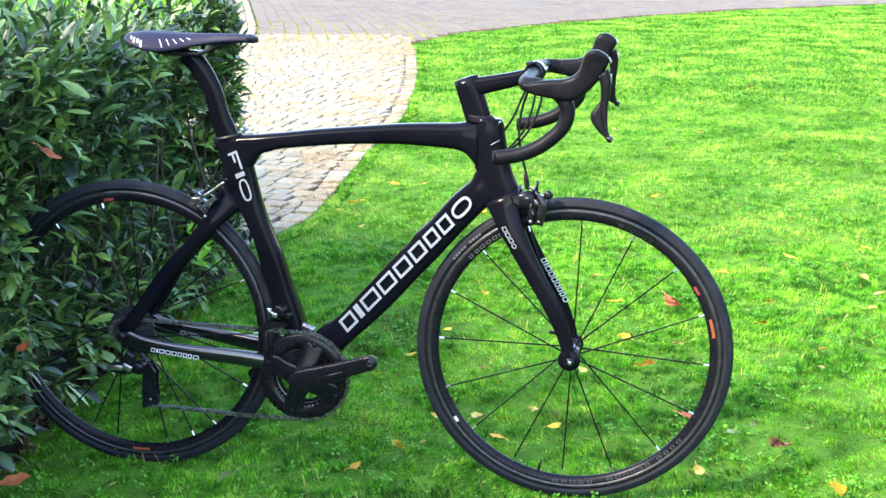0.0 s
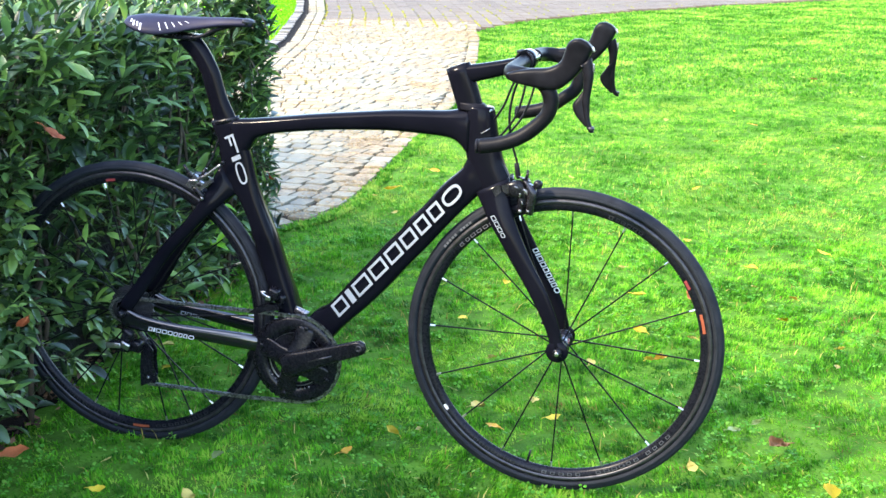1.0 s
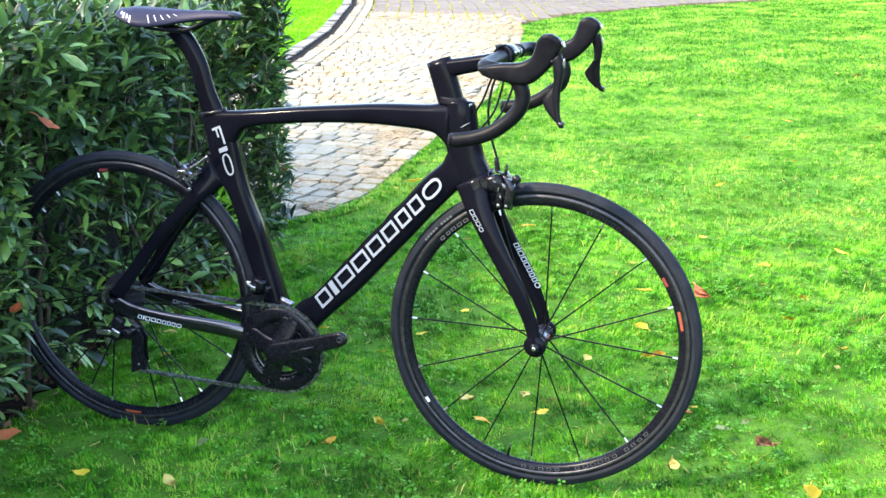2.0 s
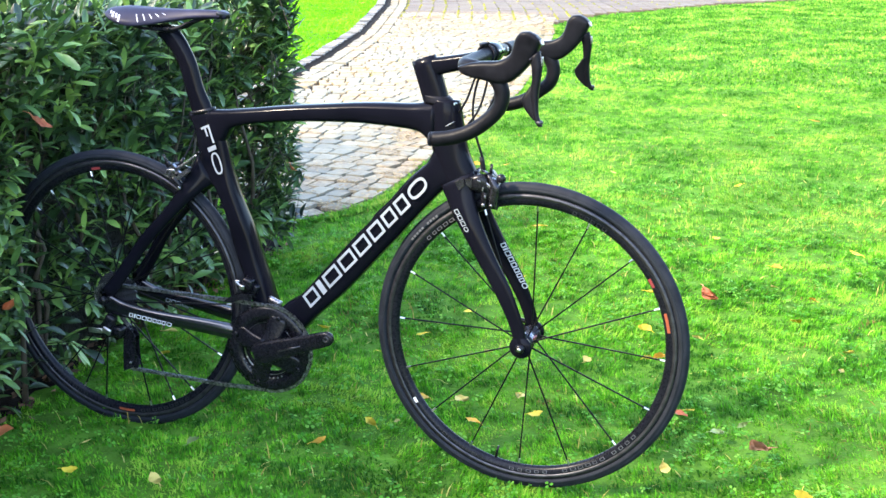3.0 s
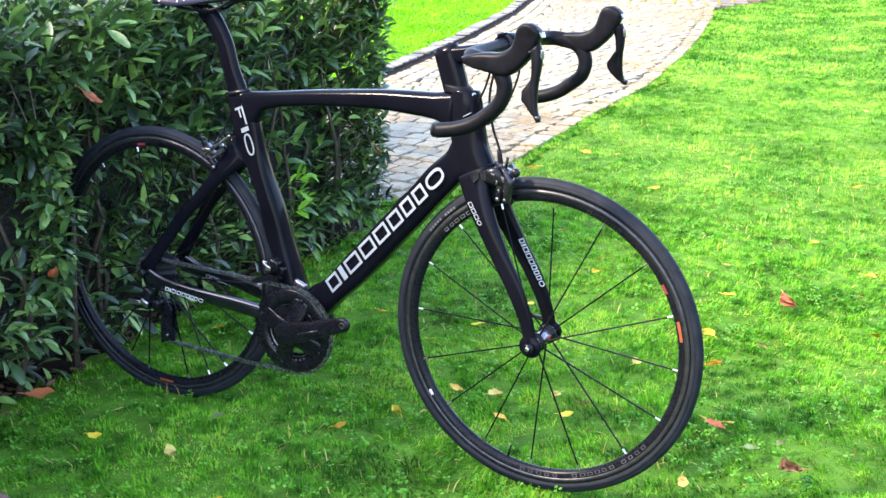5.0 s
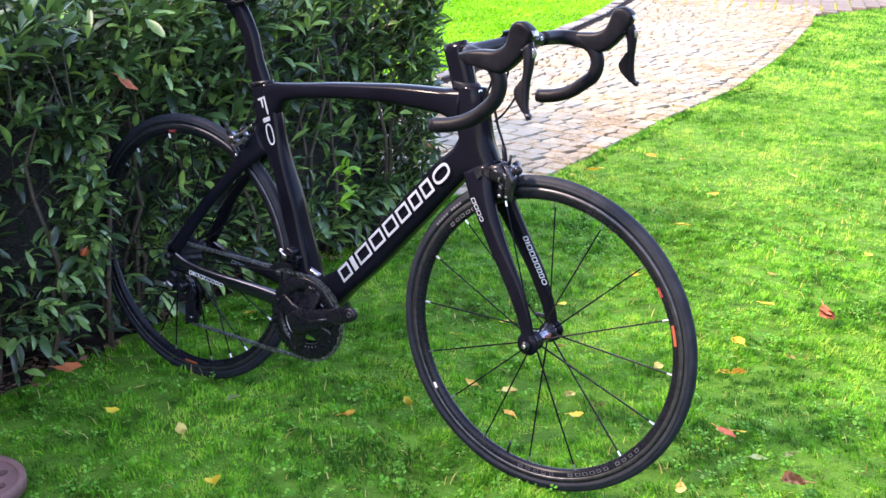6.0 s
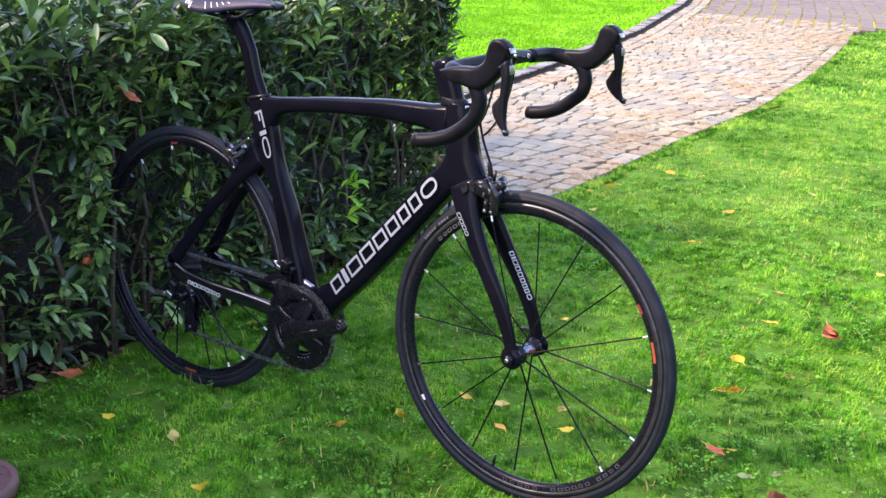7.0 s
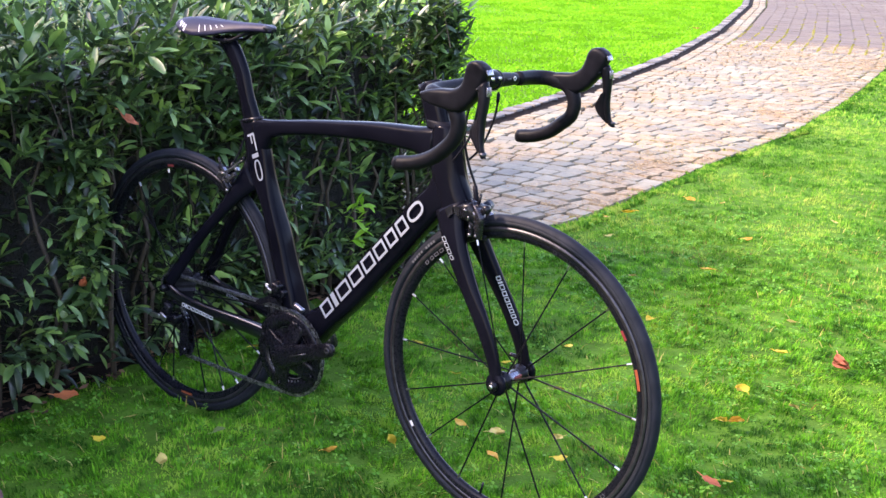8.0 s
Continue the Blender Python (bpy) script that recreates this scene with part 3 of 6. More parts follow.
# shoots that stand proud where the wheel is pushed in
for i in range(12):
    y = rh.uniform(2.1, 2.54)
    way = (rh.uniform(0.5, 1.0), rh.uniform(-0.5, 0.2), rh.uniform(-0.1, 0.8))
    shoots.add((hedge_face(y) - rh.uniform(0.08, 0.14), y, rh.uniform(0.08, 0.66)), way, rh.uniform(0.05, 0.1), rh.randint(5, 7), rh.uniform(0.042, 0.062))
# a few sprigs bent forward over the wheel's rear edge
for i in range(20):
    z = rh.uniform(0.10, 0.60)
    way = (rh.uniform(0.3, 0.9), rh.uniform(-0.6, 0.1), rh.uniform(-0.1, 0.9))
    shoots.add((rh.uniform(-1.0, -0.93), rh.uniform(2.28, 2.46), z), way, rh.uniform(0.04, 0.07), 5, rh.uniform(0.05, 0.075))
# the back
for i in range(260):
    y = rh.uniform(HEDGE_NEAR, HEDGE_END)
    way = (-rh.uniform(0.4, 1.0), rh.uniform(-0.6, 0.6), rh.uniform(0.0, 0.9))
    shoots.add((hedge_face(y) - HEDGE_DEEP + rh.uniform(0.05, 0.2), y, rh.uniform(0.05, HEDGE_TOP)), way, 0.1, 6, 0.08)
# the wheel has pushed the leaves aside
clear = [(m, k) for m, k in shoots.leaves if not (2.52 < m.translation.y < 2.68 and m.translation.x > -0.95 and m.translation.z < 0.66) and not (2.12 < m.translation.y < 2.52 and m.translation.x > -1.0 and m.translation.z < 0.12)]
# thin and shady inside round the pushed-in wheel
rt = random.Random(29)
clear = [(m, k) for m, k in clear if rt.random() > (0.38 if 2.60 < m.translation.y < 3.05 else 0.34) * min(max((3.15 - m.translation.y) / 0.3, 0.0), 1.0) * min(max((0.70 - m.translation.z) / 0.12, 0.0), 1.0)]
inner = Shoots(37)
for i in range(190):
    y = rt.uniform(2.0, 3.3)
    way = (rt.uniform(0.2, 0.8), rt.uniform(-0.6, 0.6), rt.uniform(-0.2, 1.2))
    inner.add((hedge_face(y) - 0.20 - 0.12 * min(max((2.55 - y) / 0.3, 0.0), 1.0), y, rt.uniform(0.06, 0.70)), way, rt.uniform(0.03, 0.06), rt.randint(4, 6), rt.uniform(0.04, 0.065))
clear += [(m, k) for m, k in inner.leaves if not (2.53 < m.translation.y < 2.68 and m.translation.x > -0.96)]
shoots.stems += inner.stems
# leaves that close over the back of the pushed-in wheel
cover = Shoots(19)
for i in range(75):
    way = (rh.uniform(0.1, 0.8), rh.uniform(-0.6, -0.1), rh.uniform(-0.3, 0.9))
    cover.add((rh.uniform(-1.03, -0.945), rh.uniform(2.51, 2.565), rh.uniform(0.20, 0.62)), way, rh.uniform(0.04, 0.07), 5, rh.uniform(0.05, 0.075))
clear += [(m, k) for m, k in cover.leaves if m.translation.x < -0.885]
shoots.stems += cover.stems
# clipped straight at the corner beside the path
clear = [(m, k) for m, k in clear if (m @ Vector((1, 0, 0))).y < HEDGE_END + 0.03 and not (m.translation.y > 3.5 and (m @ Vector((1, 0, 0))).x > hedge_face(m.translation.y) + 0.03)]
order = sorted(range(len(clear)), key=lambda i: abs(clear[i][0].translation.y - 2.9) - 2.2 * clear[i][0].translation.x)
picked = set(order[:300])
joined_leaves("foliage", [c for i, c in enumerate(clear) if i not in picked], M_LAUREL, hedge, "glossy dark green laurel leaves")
leaf_data = []
for v, f in LEAVES:
    me = bpy.data.meshes.new("leaf")
    me.from_pydata(v.tolist(), [], f.tolist())
    me.materials.append(M_LAUREL)
    me.shade_smooth()
    leaf_data.append(me)
for i in order[:300]:
    m, k = clear[i]
    ob = new("leaf", leaf_data[k])
    ob.parent = hedge
    ob.matrix_basis = m
# stems
sv, sf = [], []
for a, b in shoots.stems[::2]:
    d = (b - a).normalized()
    s = d.orthogonal().normalized() * 0.0022
    t = d.cross(s)
    k = len(sv)
    root = a - d * 0.12
    sv += [root + s, root - s * 0.5 + t, root - s * 0.5 - t, b]
    sf += [(k, k + 1, k + 3), (k + 1, k + 2, k + 3), (k + 2, k, k + 3)]
mesh_arrays("stem_growth", [tuple(p) for p in sv], sf, M_TWIG, hedge, "thin brown laurel stems", "stuff")
# upright woody branches near the ground
for i in range(26):
    y = rh.uniform(1.6, HEDGE_END - 0.1)
    x = hedge_face(y) - rh.uniform(0.1, 0.2)
    pts = [(x, y, -0.05)]
    for k in range(1, 5):
        pts.append((x + rh.uniform(-0.04, 0.05), y + rh.uniform(-0.05, 0.05), 0.17 * k))
    part("branch", sweep(pts, [0.008, 0.007, 0.006, 0.005, 0.003], 6, 2), M_TWIG, hedge)
# a lime green young sprig on the face
lime = Shoots(12)
for k, (dy, dz) in enumerate(((0, 0), (0.03, 0.04), (-0.03, 0.04), (0.02, -0.04), (-0.02, -0.06))):
    lime.add((hedge_face(3.5) + 0.005, 3.47 + dy, 0.26 + dz), (1.0, -0.2, 0.5), 0.045, 5, 0.055)
joined_leaves("young_sprig", lime.leaves, M_LIME, hedge, "bright lime green young leaves")
# pale flower buds on the top
bm = bmesh.new()
for i in range(42):
    y = rh.uniform(2.3, 4.1)
    x = hedge_face(y) - rh.uniform(0.05, 0.75)
    z = HEDGE_TOP + rh.uniform(-0.03, 0.03)
    lean = (rh.gauss(0, 0.25), rh.gauss(0, 0.25))
    for k in range(13):
        up = 0.045 * k / 13
        wide = 0.006 * (1 - 0.6 * k / 13)
        bmesh.ops.create_icosphere(bm, subdivisions=1, radius=rh.uniform(0.0022, 0.0042), matrix=Matrix.Translation((x + lean[0] * up + rh.gauss(0, wide), y + lean[1] * up + rh.gauss(0, wide), z + up)))
tagged(part("bud_growth", bm, M_BUD, hedge, "pale yellow-green flower buds"), kind="stuff")


# ---- the bicycle ----
# side view: x forward from the rear axle, z up from the tyres' foot, y to its left
AXLE_R, AXLE_F = (0.0, 0.337), (0.992, 0.337)
BB = (0.4075, 0.259)
bike = tagged(new("bicycle"), "black carbon racing bicycle without pedals leaning into the hedge", "bicycle")
bike.matrix_world = pose(-0.694, 2.588, -0.033, -0.7, 0, -8.5)


def mirrored(sections):
    return [(*s[:5], -s[5]) for s in sections]


part("top_tube", blade([
    (0.25, 0.783, 0.27, 0.690, 0.019), (0.276, 0.785, 0.297, 0.722, 0.020), (0.304, 0.787, 0.310, 0.742, 0.021),
    (0.33, 0.790, 0.330, 0.750, 0.022), (0.367, 0.794, 0.365, 0.7585, 0.023), (0.43, 0.802, 0.43, 0.766, 0.024),
    (0.49, 0.808, 0.49, 0.7715, 0.024), (0.55, 0.8135, 0.55, 0.7745, 0.024), (0.612, 0.819, 0.612, 0.776, 0.024),
    (0.67, 0.822, 0.67, 0.774, 0.025), (0.731, 0.824, 0.735, 0.769, 0.026), (0.755, 0.827, 0.762, 0.758, 0.027),
    (0.79, 0.832, 0.785, 0.73, 0.027)], power=3.0), M_CARBON, bike, "gloss black carbon")
part("seat_tube", blade([
    (0.266, 0.784, 0.207, 0.770, 0.017), (0.285, 0.74, 0.219, 0.743, 0.018), (0.296, 0.70, 0.225, 0.706, 0.018),
    (0.302, 0.67, 0.232, 0.66, 0.019), (0.309, 0.64, 0.250, 0.628, 0.020), (0.322, 0.597, 0.267, 0.608, 0.022),
    (0.337, 0.558, 0.289, 0.557, 0.024), (0.352, 0.521, 0.302, 0.51, 0.026), (0.373, 0.451, 0.318, 0.455, 0.028),
    (0.39, 0.40, 0.342, 0.391, 0.030), (0.405, 0.35, 0.362, 0.335, 0.032), (0.43, 0.29, 0.38, 0.27, 0.034)], power=3.6, n=24), M_CARBON, bike, "gloss black carbon")
part("down_tube", blade([
    (0.80, 0.76, 0.86, 0.70, 0.025), (0.779, 0.723, 0.835, 0.665, 0.027), (0.769, 0.704, 0.81, 0.652, 0.029),
    (0.729, 0.668, 0.775, 0.617, 0.030), (0.687, 0.619, 0.735, 0.573, 0.030), (0.655, 0.588, 0.705, 0.538, 0.030),
    (0.640, 0.567, 0.690, 0.522, 0.030), (0.606, 0.532, 0.652, 0.480, 0.030), (0.568, 0.489, 0.612, 0.435, 0.030),
    (0.53, 0.447, 0.568, 0.389, 0.031), (0.491, 0.402, 0.525, 0.349, 0.033), (0.465, 0.377, 0.50, 0.324, 0.035),
    (0.438, 0.361, 0.47, 0.29, 0.036), (0.41, 0.33, 0.43, 0.25, 0.036), (0.385, 0.29, 0.40, 0.235, 0.035)], power=3.6, n=24), M_CARBON, bike, "gloss black carbon")
part("head_tube", blade([
    (0.834, 0.834, 0.776, 0.838, 0.025), (0.839, 0.812, 0.773, 0.815, 0.028), (0.845, 0.777, 0.772, 0.77, 0.029),
    (0.855, 0.73, 0.781, 0.72, 0.030), (0.871, 0.694, 0.80, 0.670, 0.030), (0.877, 0.680, 0.812, 0.652, 0.029)], power=2.4), M_CARBON, bike, "gloss black carbon")
part("bottom_bracket", moved(lathe([(0.012, -0.046), (0.026, -0.046), (0.031, -0.04), (0.031, 0.04), (0.026, 0.046), (0.012, 0.046)], 28), pose(BB[0], 0, BB[1])), M_CARBON, bike)
STAY = [(-0.012, 0.362, 0.0, 0.302, 0.008, -0.066), (0.037, 0.337, 0.04, 0.297, 0.009, -0.066), (0.077, 0.328, 0.08, 0.296, 0.010, -0.066), (0.143, 0.320, 0.141, 0.292, 0.010, -0.063),
        (0.235, 0.313, 0.23, 0.280, 0.011, -0.053), (0.30, 0.306, 0.30, 0.270, 0.012, -0.045), (0.37, 0.295, 0.37, 0.250, 0.014, -0.033)]
SEAT_STAY = [(0.225, 0.685, 0.268, 0.620, 0.013, -0.006), (0.203, 0.638, 0.245, 0.607, 0.013, -0.016), (0.184, 0.604, 0.214, 0.580, 0.011, -0.028), (0.143, 0.551, 0.169, 0.536, 0.010, -0.034),
             (0.087, 0.49, 0.112, 0.474, 0.009, -0.044), (0.029, 0.408, 0.058, 0.396, 0.009, -0.058), (-0.016, 0.352, 0.016, 0.337, 0.008, -0.066)]
part("chain_stay", blade(STAY, power=3.0, n=14), M_GLOSS, bike)
part("chain_stay", blade(mirrored(STAY), power=3.0, n=14), M_GLOSS, bike)
part("seat_stay", blade(SEAT_STAY, power=2.4, n=14), M_CARBON, bike)
part("seat_stay", blade(mirrored(SEAT_STAY), power=2.4, n=14), M_CARBON, bike)
part("stay_bridge", box(0.036, 0.05, 0.022, pose(0.206, 0, 0.606, 0, 38, 0), 0.006), M_CARBON, bike)
part("seat_post", blade([
    (0.184, 0.957, 0.130, 0.947, 0.016), (0.2, 0.938, 0.149, 0.930, 0.015), (0.214, 0.914, 0.171, 0.904, 0.014), (0.228, 0.884, 0.185, 0.878, 0.0135),
    (0.236, 0.854, 0.193, 0.848, 0.0135), (0.245, 0.824, 0.201, 0.817, 0.0135), (0.262, 0.785, 0.212, 0.775, 0.0135), (0.272, 0.74, 0.226, 0.735, 0.013)], power=2.2), M_CARBON, bike, "matt black aero seat post")
part("post_collar", blade([(0.268, 0.790, 0.204, 0.775, 0.0185), (0.270, 0.781, 0.207, 0.766, 0.0185)], power=2.4, steps=1), M_BLACK, bike)

# saddle with rails
SADDLE = [  # x, half width, top, side drop
    (0.026, 0.014, 0.997, 0.004), (0.033, 0.046, 1.000, 0.011), (0.055, 0.061, 1.003, 0.025), (0.085, 0.065, 1.003, 0.035), (0.112, 0.060, 1.002, 0.036), (0.142, 0.047, 1.001, 0.032),
    (0.172, 0.034, 1.001, 0.025), (0.205, 0.026, 1.001, 0.019), (0.24, 0.021, 1.002, 0.015), (0.28, 0.018, 1.002, 0.013), (0.302, 0.014, 1.000, 0.011), (0.312, 0.005, 0.997, 0.007)]


def saddle_shell(sections, grow=0.0):
    """The cover: a grooved top that rounds over into deep flanks, thin at the nose."""
    rows = spline(sections, 3)
    rings = []
    for x, w, top, drop in rows:
        ring = []
        for k in range(17):
            s = -1 + 2 * k / 16
            groove = -0.004 * math.exp(-(s * w / 0.008) ** 2)
            ring.append((x, (w + grow) * s, top + grow + groove - drop * abs(s) ** 2.6))
        for k in range(9):
            s = 1 - 2 * k / 8
            ring.append((x, 0.92 * (w + grow) * s, top - grow - 0.010 - drop * abs(s) ** 2.0 * 0.80))
        rings.append(ring)
    return loft(rings)


def flank(x, q, s):
    """A point just proud of the saddle's side: q is 0 at the crest and 1 at the lower edge."""
    xs = [r[0] for r in SADDLE]
    w, top, drop = (float(np.interp(x, xs, [r[k] for r in SADDLE])) for k in (1, 2, 3))
    return Vector((x, s * (w * q + 0.0008), top + 0.0007 - drop * q ** 2.6))


def flank_strip(points, wide, s):
    """A thin painted strip along points (x, q) of the saddle's side."""
    bm = bmesh.new()
    a = [bm.verts.new(flank(x, q, s)) for x, q in points]
    b = [bm.verts.new(flank(x + wide, q, s)) for x, q in points]
    for i in range(len(points) - 1):
        bm.faces.new((a[i], a[i + 1], b[i + 1], b[i]))
    return bm


saddle = part("saddle", saddle_shell(SADDLE), M_SADDLE, bike, "slim blue-black saddle with white side stripes")
part("nose_guard", saddle_shell([(0.291, 0.0165, 1.001, 0.006), (0.302, 0.014, 1.000, 0.006), (0.312, 0.005, 0.997, 0.004)], 0.0007), M_TRACK, saddle, "scuffed grey nose")
for s in (-1, 1):
    part("saddle_rail", sweep([(0.072, 0.03 * s, 0.982), (0.085, 0.026 * s, 0.965), (0.115, 0.022 * s, 0.957), (0.185, 0.022 * s, 0.957), (0.225, 0.014 * s, 0.973), (0.27, 0.008 * s, 0.985)], 0.0036, 8), M_PLASTIC, saddle)
part("rail_clamp", box(0.05, 0.05, 0.012, pose(0.157, 0, 0.957, 0, 4, 0), 0.004), M_BLACK, bike)
for x in (0.138, 0.178):
    part("clamp_bolt", moved(lathe([(0.004, -0.026), (0.004, 0.026)], 10), pose(x, 0, 0.958)), M_BLACK, bike)
for s in (-1, 1):
    for k in range(5):
        x, reach = 0.110 + 0.0135 * k, 0.24 - 0.032 * k
        part("white_stripe", flank_strip([(x + 0.009 * t, 0.70 + reach * t) for t in (0.0, 0.33, 0.66, 1.0)], 0.0019, s), M_WHITE, saddle)
    for k in range(4):
        x = 0.046 + 0.0085 * k
        part("maker_mark", flank_strip([(x + 0.003 * t, 0.70 + 0.03 * k + (0.14 + 0.05 * (k % 2)) * t) for t in (0.0, 0.5, 1.0)], 0.0042, s), M_WHITE, saddle)

# steering: stem, bar, hoods, levers
part("headset_cap", blade([(0.829, 0.824, 0.759, 0.830, 0.024), (0.822, 0.833, 0.757, 0.837, 0.023), (0.812, 0.842, 0.755, 0.844, 0.021)], power=2.2, steps=2), M_PLASTIC, bike)
part("headset_ring", blade([(0.829, 0.822, 0.773, 0.833, 0.0245), (0.828, 0.826, 0.772, 0.837, 0.0245)], power=2.2, steps=1), M_BLACK, bike)
part("headset_bolt", moved(lathe([(0.002, -0.006), (0.0045, -0.006), (0.0055, -0.004), (0.0055, 0.006), (0.002, 0.006)], 14), pose(0.826, -0.012, 0.828, 0, 0, 62)), M_STEEL, bike, "small silver bolt")
stem = part("stem", merged(
    blade([(0.781, 0.926, 0.732, 0.909, 0.0185), (0.795, 0.889, 0.744, 0.872, 0.019), (0.807, 0.850, 0.756, 0.834, 0.019), (0.810, 0.840, 0.759, 0.826, 0.019)], power=2.6, steps=2),
    blade([(0.757, 0.917, 0.767, 0.878, 0.016), (0.80, 0.923, 0.805, 0.888, 0.017), (0.85, 0.932, 0.852, 0.900, 0.018), (0.888, 0.941, 0.889, 0.913, 0.020)], power=3.0, steps=2),
    moved(lathe([(0.012, -0.022), (0.0205, -0.022), (0.0215, -0.018), (0.0215, 0.018), (0.0205, 0.022), (0.012, 0.022)], 24), pose(0.900, 0, 0.934))), M_CARBON, bike, "black alloy stem")
part("top_cap", moved(lathe([(0.004, 0.002), (0.0165, 0.002), (0.0175, 0.001), (0.0175, -0.003), (0.004, -0.004)], 20), pose(0.7570, 0, 0.9168, 0, -18.4, 0) @ pose(0, 0, 0, 90, 0, 0)), M_BLACK, stem)
for s in (-1, 1):
    part("stem_bolt", moved(lathe([(0.0035, -0.003), (0.0035, 0.003)], 10), pose(0.921, 0.012 * s, 0.940, 0, 0, 90)), M_STEEL, stem)
HALF = 0.2
BAR_SIDE = [(0.899, 0.0, 0.934), (0.898, -0.06, 0.932), (0.897, -0.11, 0.930), (0.897, -0.150, 0.929), (0.903, -0.178, 0.928), (0.920, -0.192, 0.927), (0.945, -0.197, 0.923), (0.966, -0.199, 0.913),
            (0.978, -0.2, 0.895), (0.981, -0.2, 0.875), (0.973, -0.2, 0.852), (0.951, -0.201, 0.829), (0.922, -0.203, 0.809), (0.886, -0.205, 0.796), (0.848, -0.206, 0.790)]
part("handlebar", sweep([(0.897, -0.10, 0.9305), (0.899, -0.05, 0.9325), (0.900, 0.0, 0.934), (0.899, 0.05, 0.9325), (0.897, 0.10, 0.9305)], [0.0125, 0.0145, 0.0158, 0.0145, 0.0125], 14), M_TAPE, bike, "bare dark centre of the drop bar")
HOOD = [(0.897, 0.930, 0.905, 0.916, 0.012), (0.920, 0.937, 0.922, 0.911, 0.0165), (0.945, 0.941, 0.945, 0.907, 0.017), (0.972, 0.943, 0.974, 0.903, 0.017), (0.990, 0.950, 0.997, 0.905, 0.0168), (0.999, 0.958, 1.015, 0.918, 0.016),
        (1.003, 0.967, 1.030, 0.933, 0.0155), (1.006, 0.976, 1.043, 0.950, 0.0155), (1.009, 0.986, 1.051, 0.966, 0.0155), (1.014, 0.993, 1.056, 0.977, 0.0155), (1.022, 0.998, 1.056, 0.984, 0.0145), (1.034, 0.999, 1.050, 0.991, 0.011)]
LEVER = [(1.055, 0.966, 1.036, 0.950, 0.011), (1.061, 0.945, 1.041, 0.936, 0.011), (1.060, 0.920, 1.043, 0.914, 0.010), (1.057, 0.895, 1.042, 0.890, 0.009),
         (1.057, 0.870, 1.046, 0.866, 0.008), (1.059, 0.852, 1.049, 0.848, 0.007), (1.065, 0.838, 1.055, 0.836, 0.006), (1.068, 0.832, 1.060, 0.831, 0.0045)]
PADDLE = [(1.050, 0.912, 1.042, 0.906, 0.003), (1.050, 0.897, 1.033, 0.892, 0.004), (1.050, 0.884, 1.025, 0.879, 0.004), (1.052, 0.870, 1.029, 0.864, 0.004), (1.055, 0.855, 1.040, 0.850, 0.0035), (1.058, 0.843, 1.050, 0.840, 0.003)]


def raised(sections, dz):
    return [(x1, z1 + dz * k / len(sections), x2, z2 + dz * k / len(sections), w) for k, (x1, z1, x2, z2, w) in enumerate(sections)]


def with_y(sections, ys):
    return [(*s, y) for s, y in zip(sections, ys)]


for s in (-1, 1):
    pts = [(x, -s * y, z + (0.005 if s > 0 and z < 0.83 else 0.0)) for x, y, z in BAR_SIDE[(2 if s > 0 else 1):]]
    part("bar_tape", sweep(pts, [0.0142, 0.0145, 0.0150, 0.0152, 0.0152, 0.015, 0.015, 0.0148, 0.0145, 0.0143, 0.0143, 0.0143, 0.0143, 0.0145][-len(pts):], 14), M_TAPE, bike, "black wrapped bar tape")
    part("bar_plug", moved(lathe([(0.004, 0.0), (0.0125, 0.0), (0.014, 0.003), (0.013, 0.006), (0.004, 0.007)], 16), pose(0.8475, 0.206 * s, 0.790 + (0.005 if s > 0 else 0.0), 0, 8, 90)), M_PLASTIC, bike)
    shifter = part("brake_hood", blade(with_y(HOOD, [s * (HALF + (0.0016 if s < 0 else 0.0002) * k) for k in range(12)]), power=3.8, n=24), M_HOOD, bike, "black rubber hood")
    part("brake_lever", blade(with_y(raised(LEVER, 0.008 if s > 0 else 0.0), [s * ((0.219 + 0.0022 * k) if s < 0 else (0.203 + 0.0028 * k)) for k in range(8)]), power=2.4, n=12), M_HOOD, shifter, "black brake lever")
    part("shift_paddle", blade(with_y(raised(PADDLE, 0.006 if s > 0 else 0.002), [s * ((0.219 + 0.0028 * k) if s < 0 else (0.200 + 0.0035 * k)) for k in range(6)]), power=2.4, n=10), M_HOOD, shifter)
    part("hood_badge", box(0.010, 0.018, 0.003, pose(1.0575, (0.2 if s > 0 else 0.2165) * s, 0.980, 0, 68, 0), 0.001), M_GREY, shifter)
    part("lever_pivot", moved(lathe([(0.003, -0.013), (0.003, 0.013)], 10), pose(1.040, (0.203 if s > 0 else 0.217) * s, 0.950)), M_BLACK, shifter)
    tip_y, tip_z = s * (0.2331 if s < 0 else 0.2209), 0.007 if s > 0 else 0.0
    part("lever_tip", blade([(1.0665, 0.8425 + tip_z, 1.0545, 0.841 + tip_z, 0.0066, tip_y), (1.0690, 0.8370 + tip_z, 1.0565, 0.835 + tip_z, 0.0062, tip_y + s * 0.001)], power=2.4, n=12, steps=2), M_TRACK, shifter, "worn grey lever tip")
    part("lever_badge", box(0.003, 0.013, 0.016, pose(1.0605, (0.2055 if s > 0 else 0.221) * s, 0.947, 0, -4, 0), 0.0012), M_GREY, shifter, "small silver badge")
# rubber straps of a lamp mount on the bar, and a maker's ring
for k, (y, tilt) in enumerate(((-0.028, 8), (-0.033, -6), (0.030, 3))):
    part("rubber_strap", moved(lathe([(0.0155, -0.003), (0.019, -0.003), (0.0195, 0.0), (0.019, 0.003), (0.0155, 0.003)], 22, closed=True), pose(0.899, y, 0.935, tilt, 0, 0)), M_PLASTIC, bike)
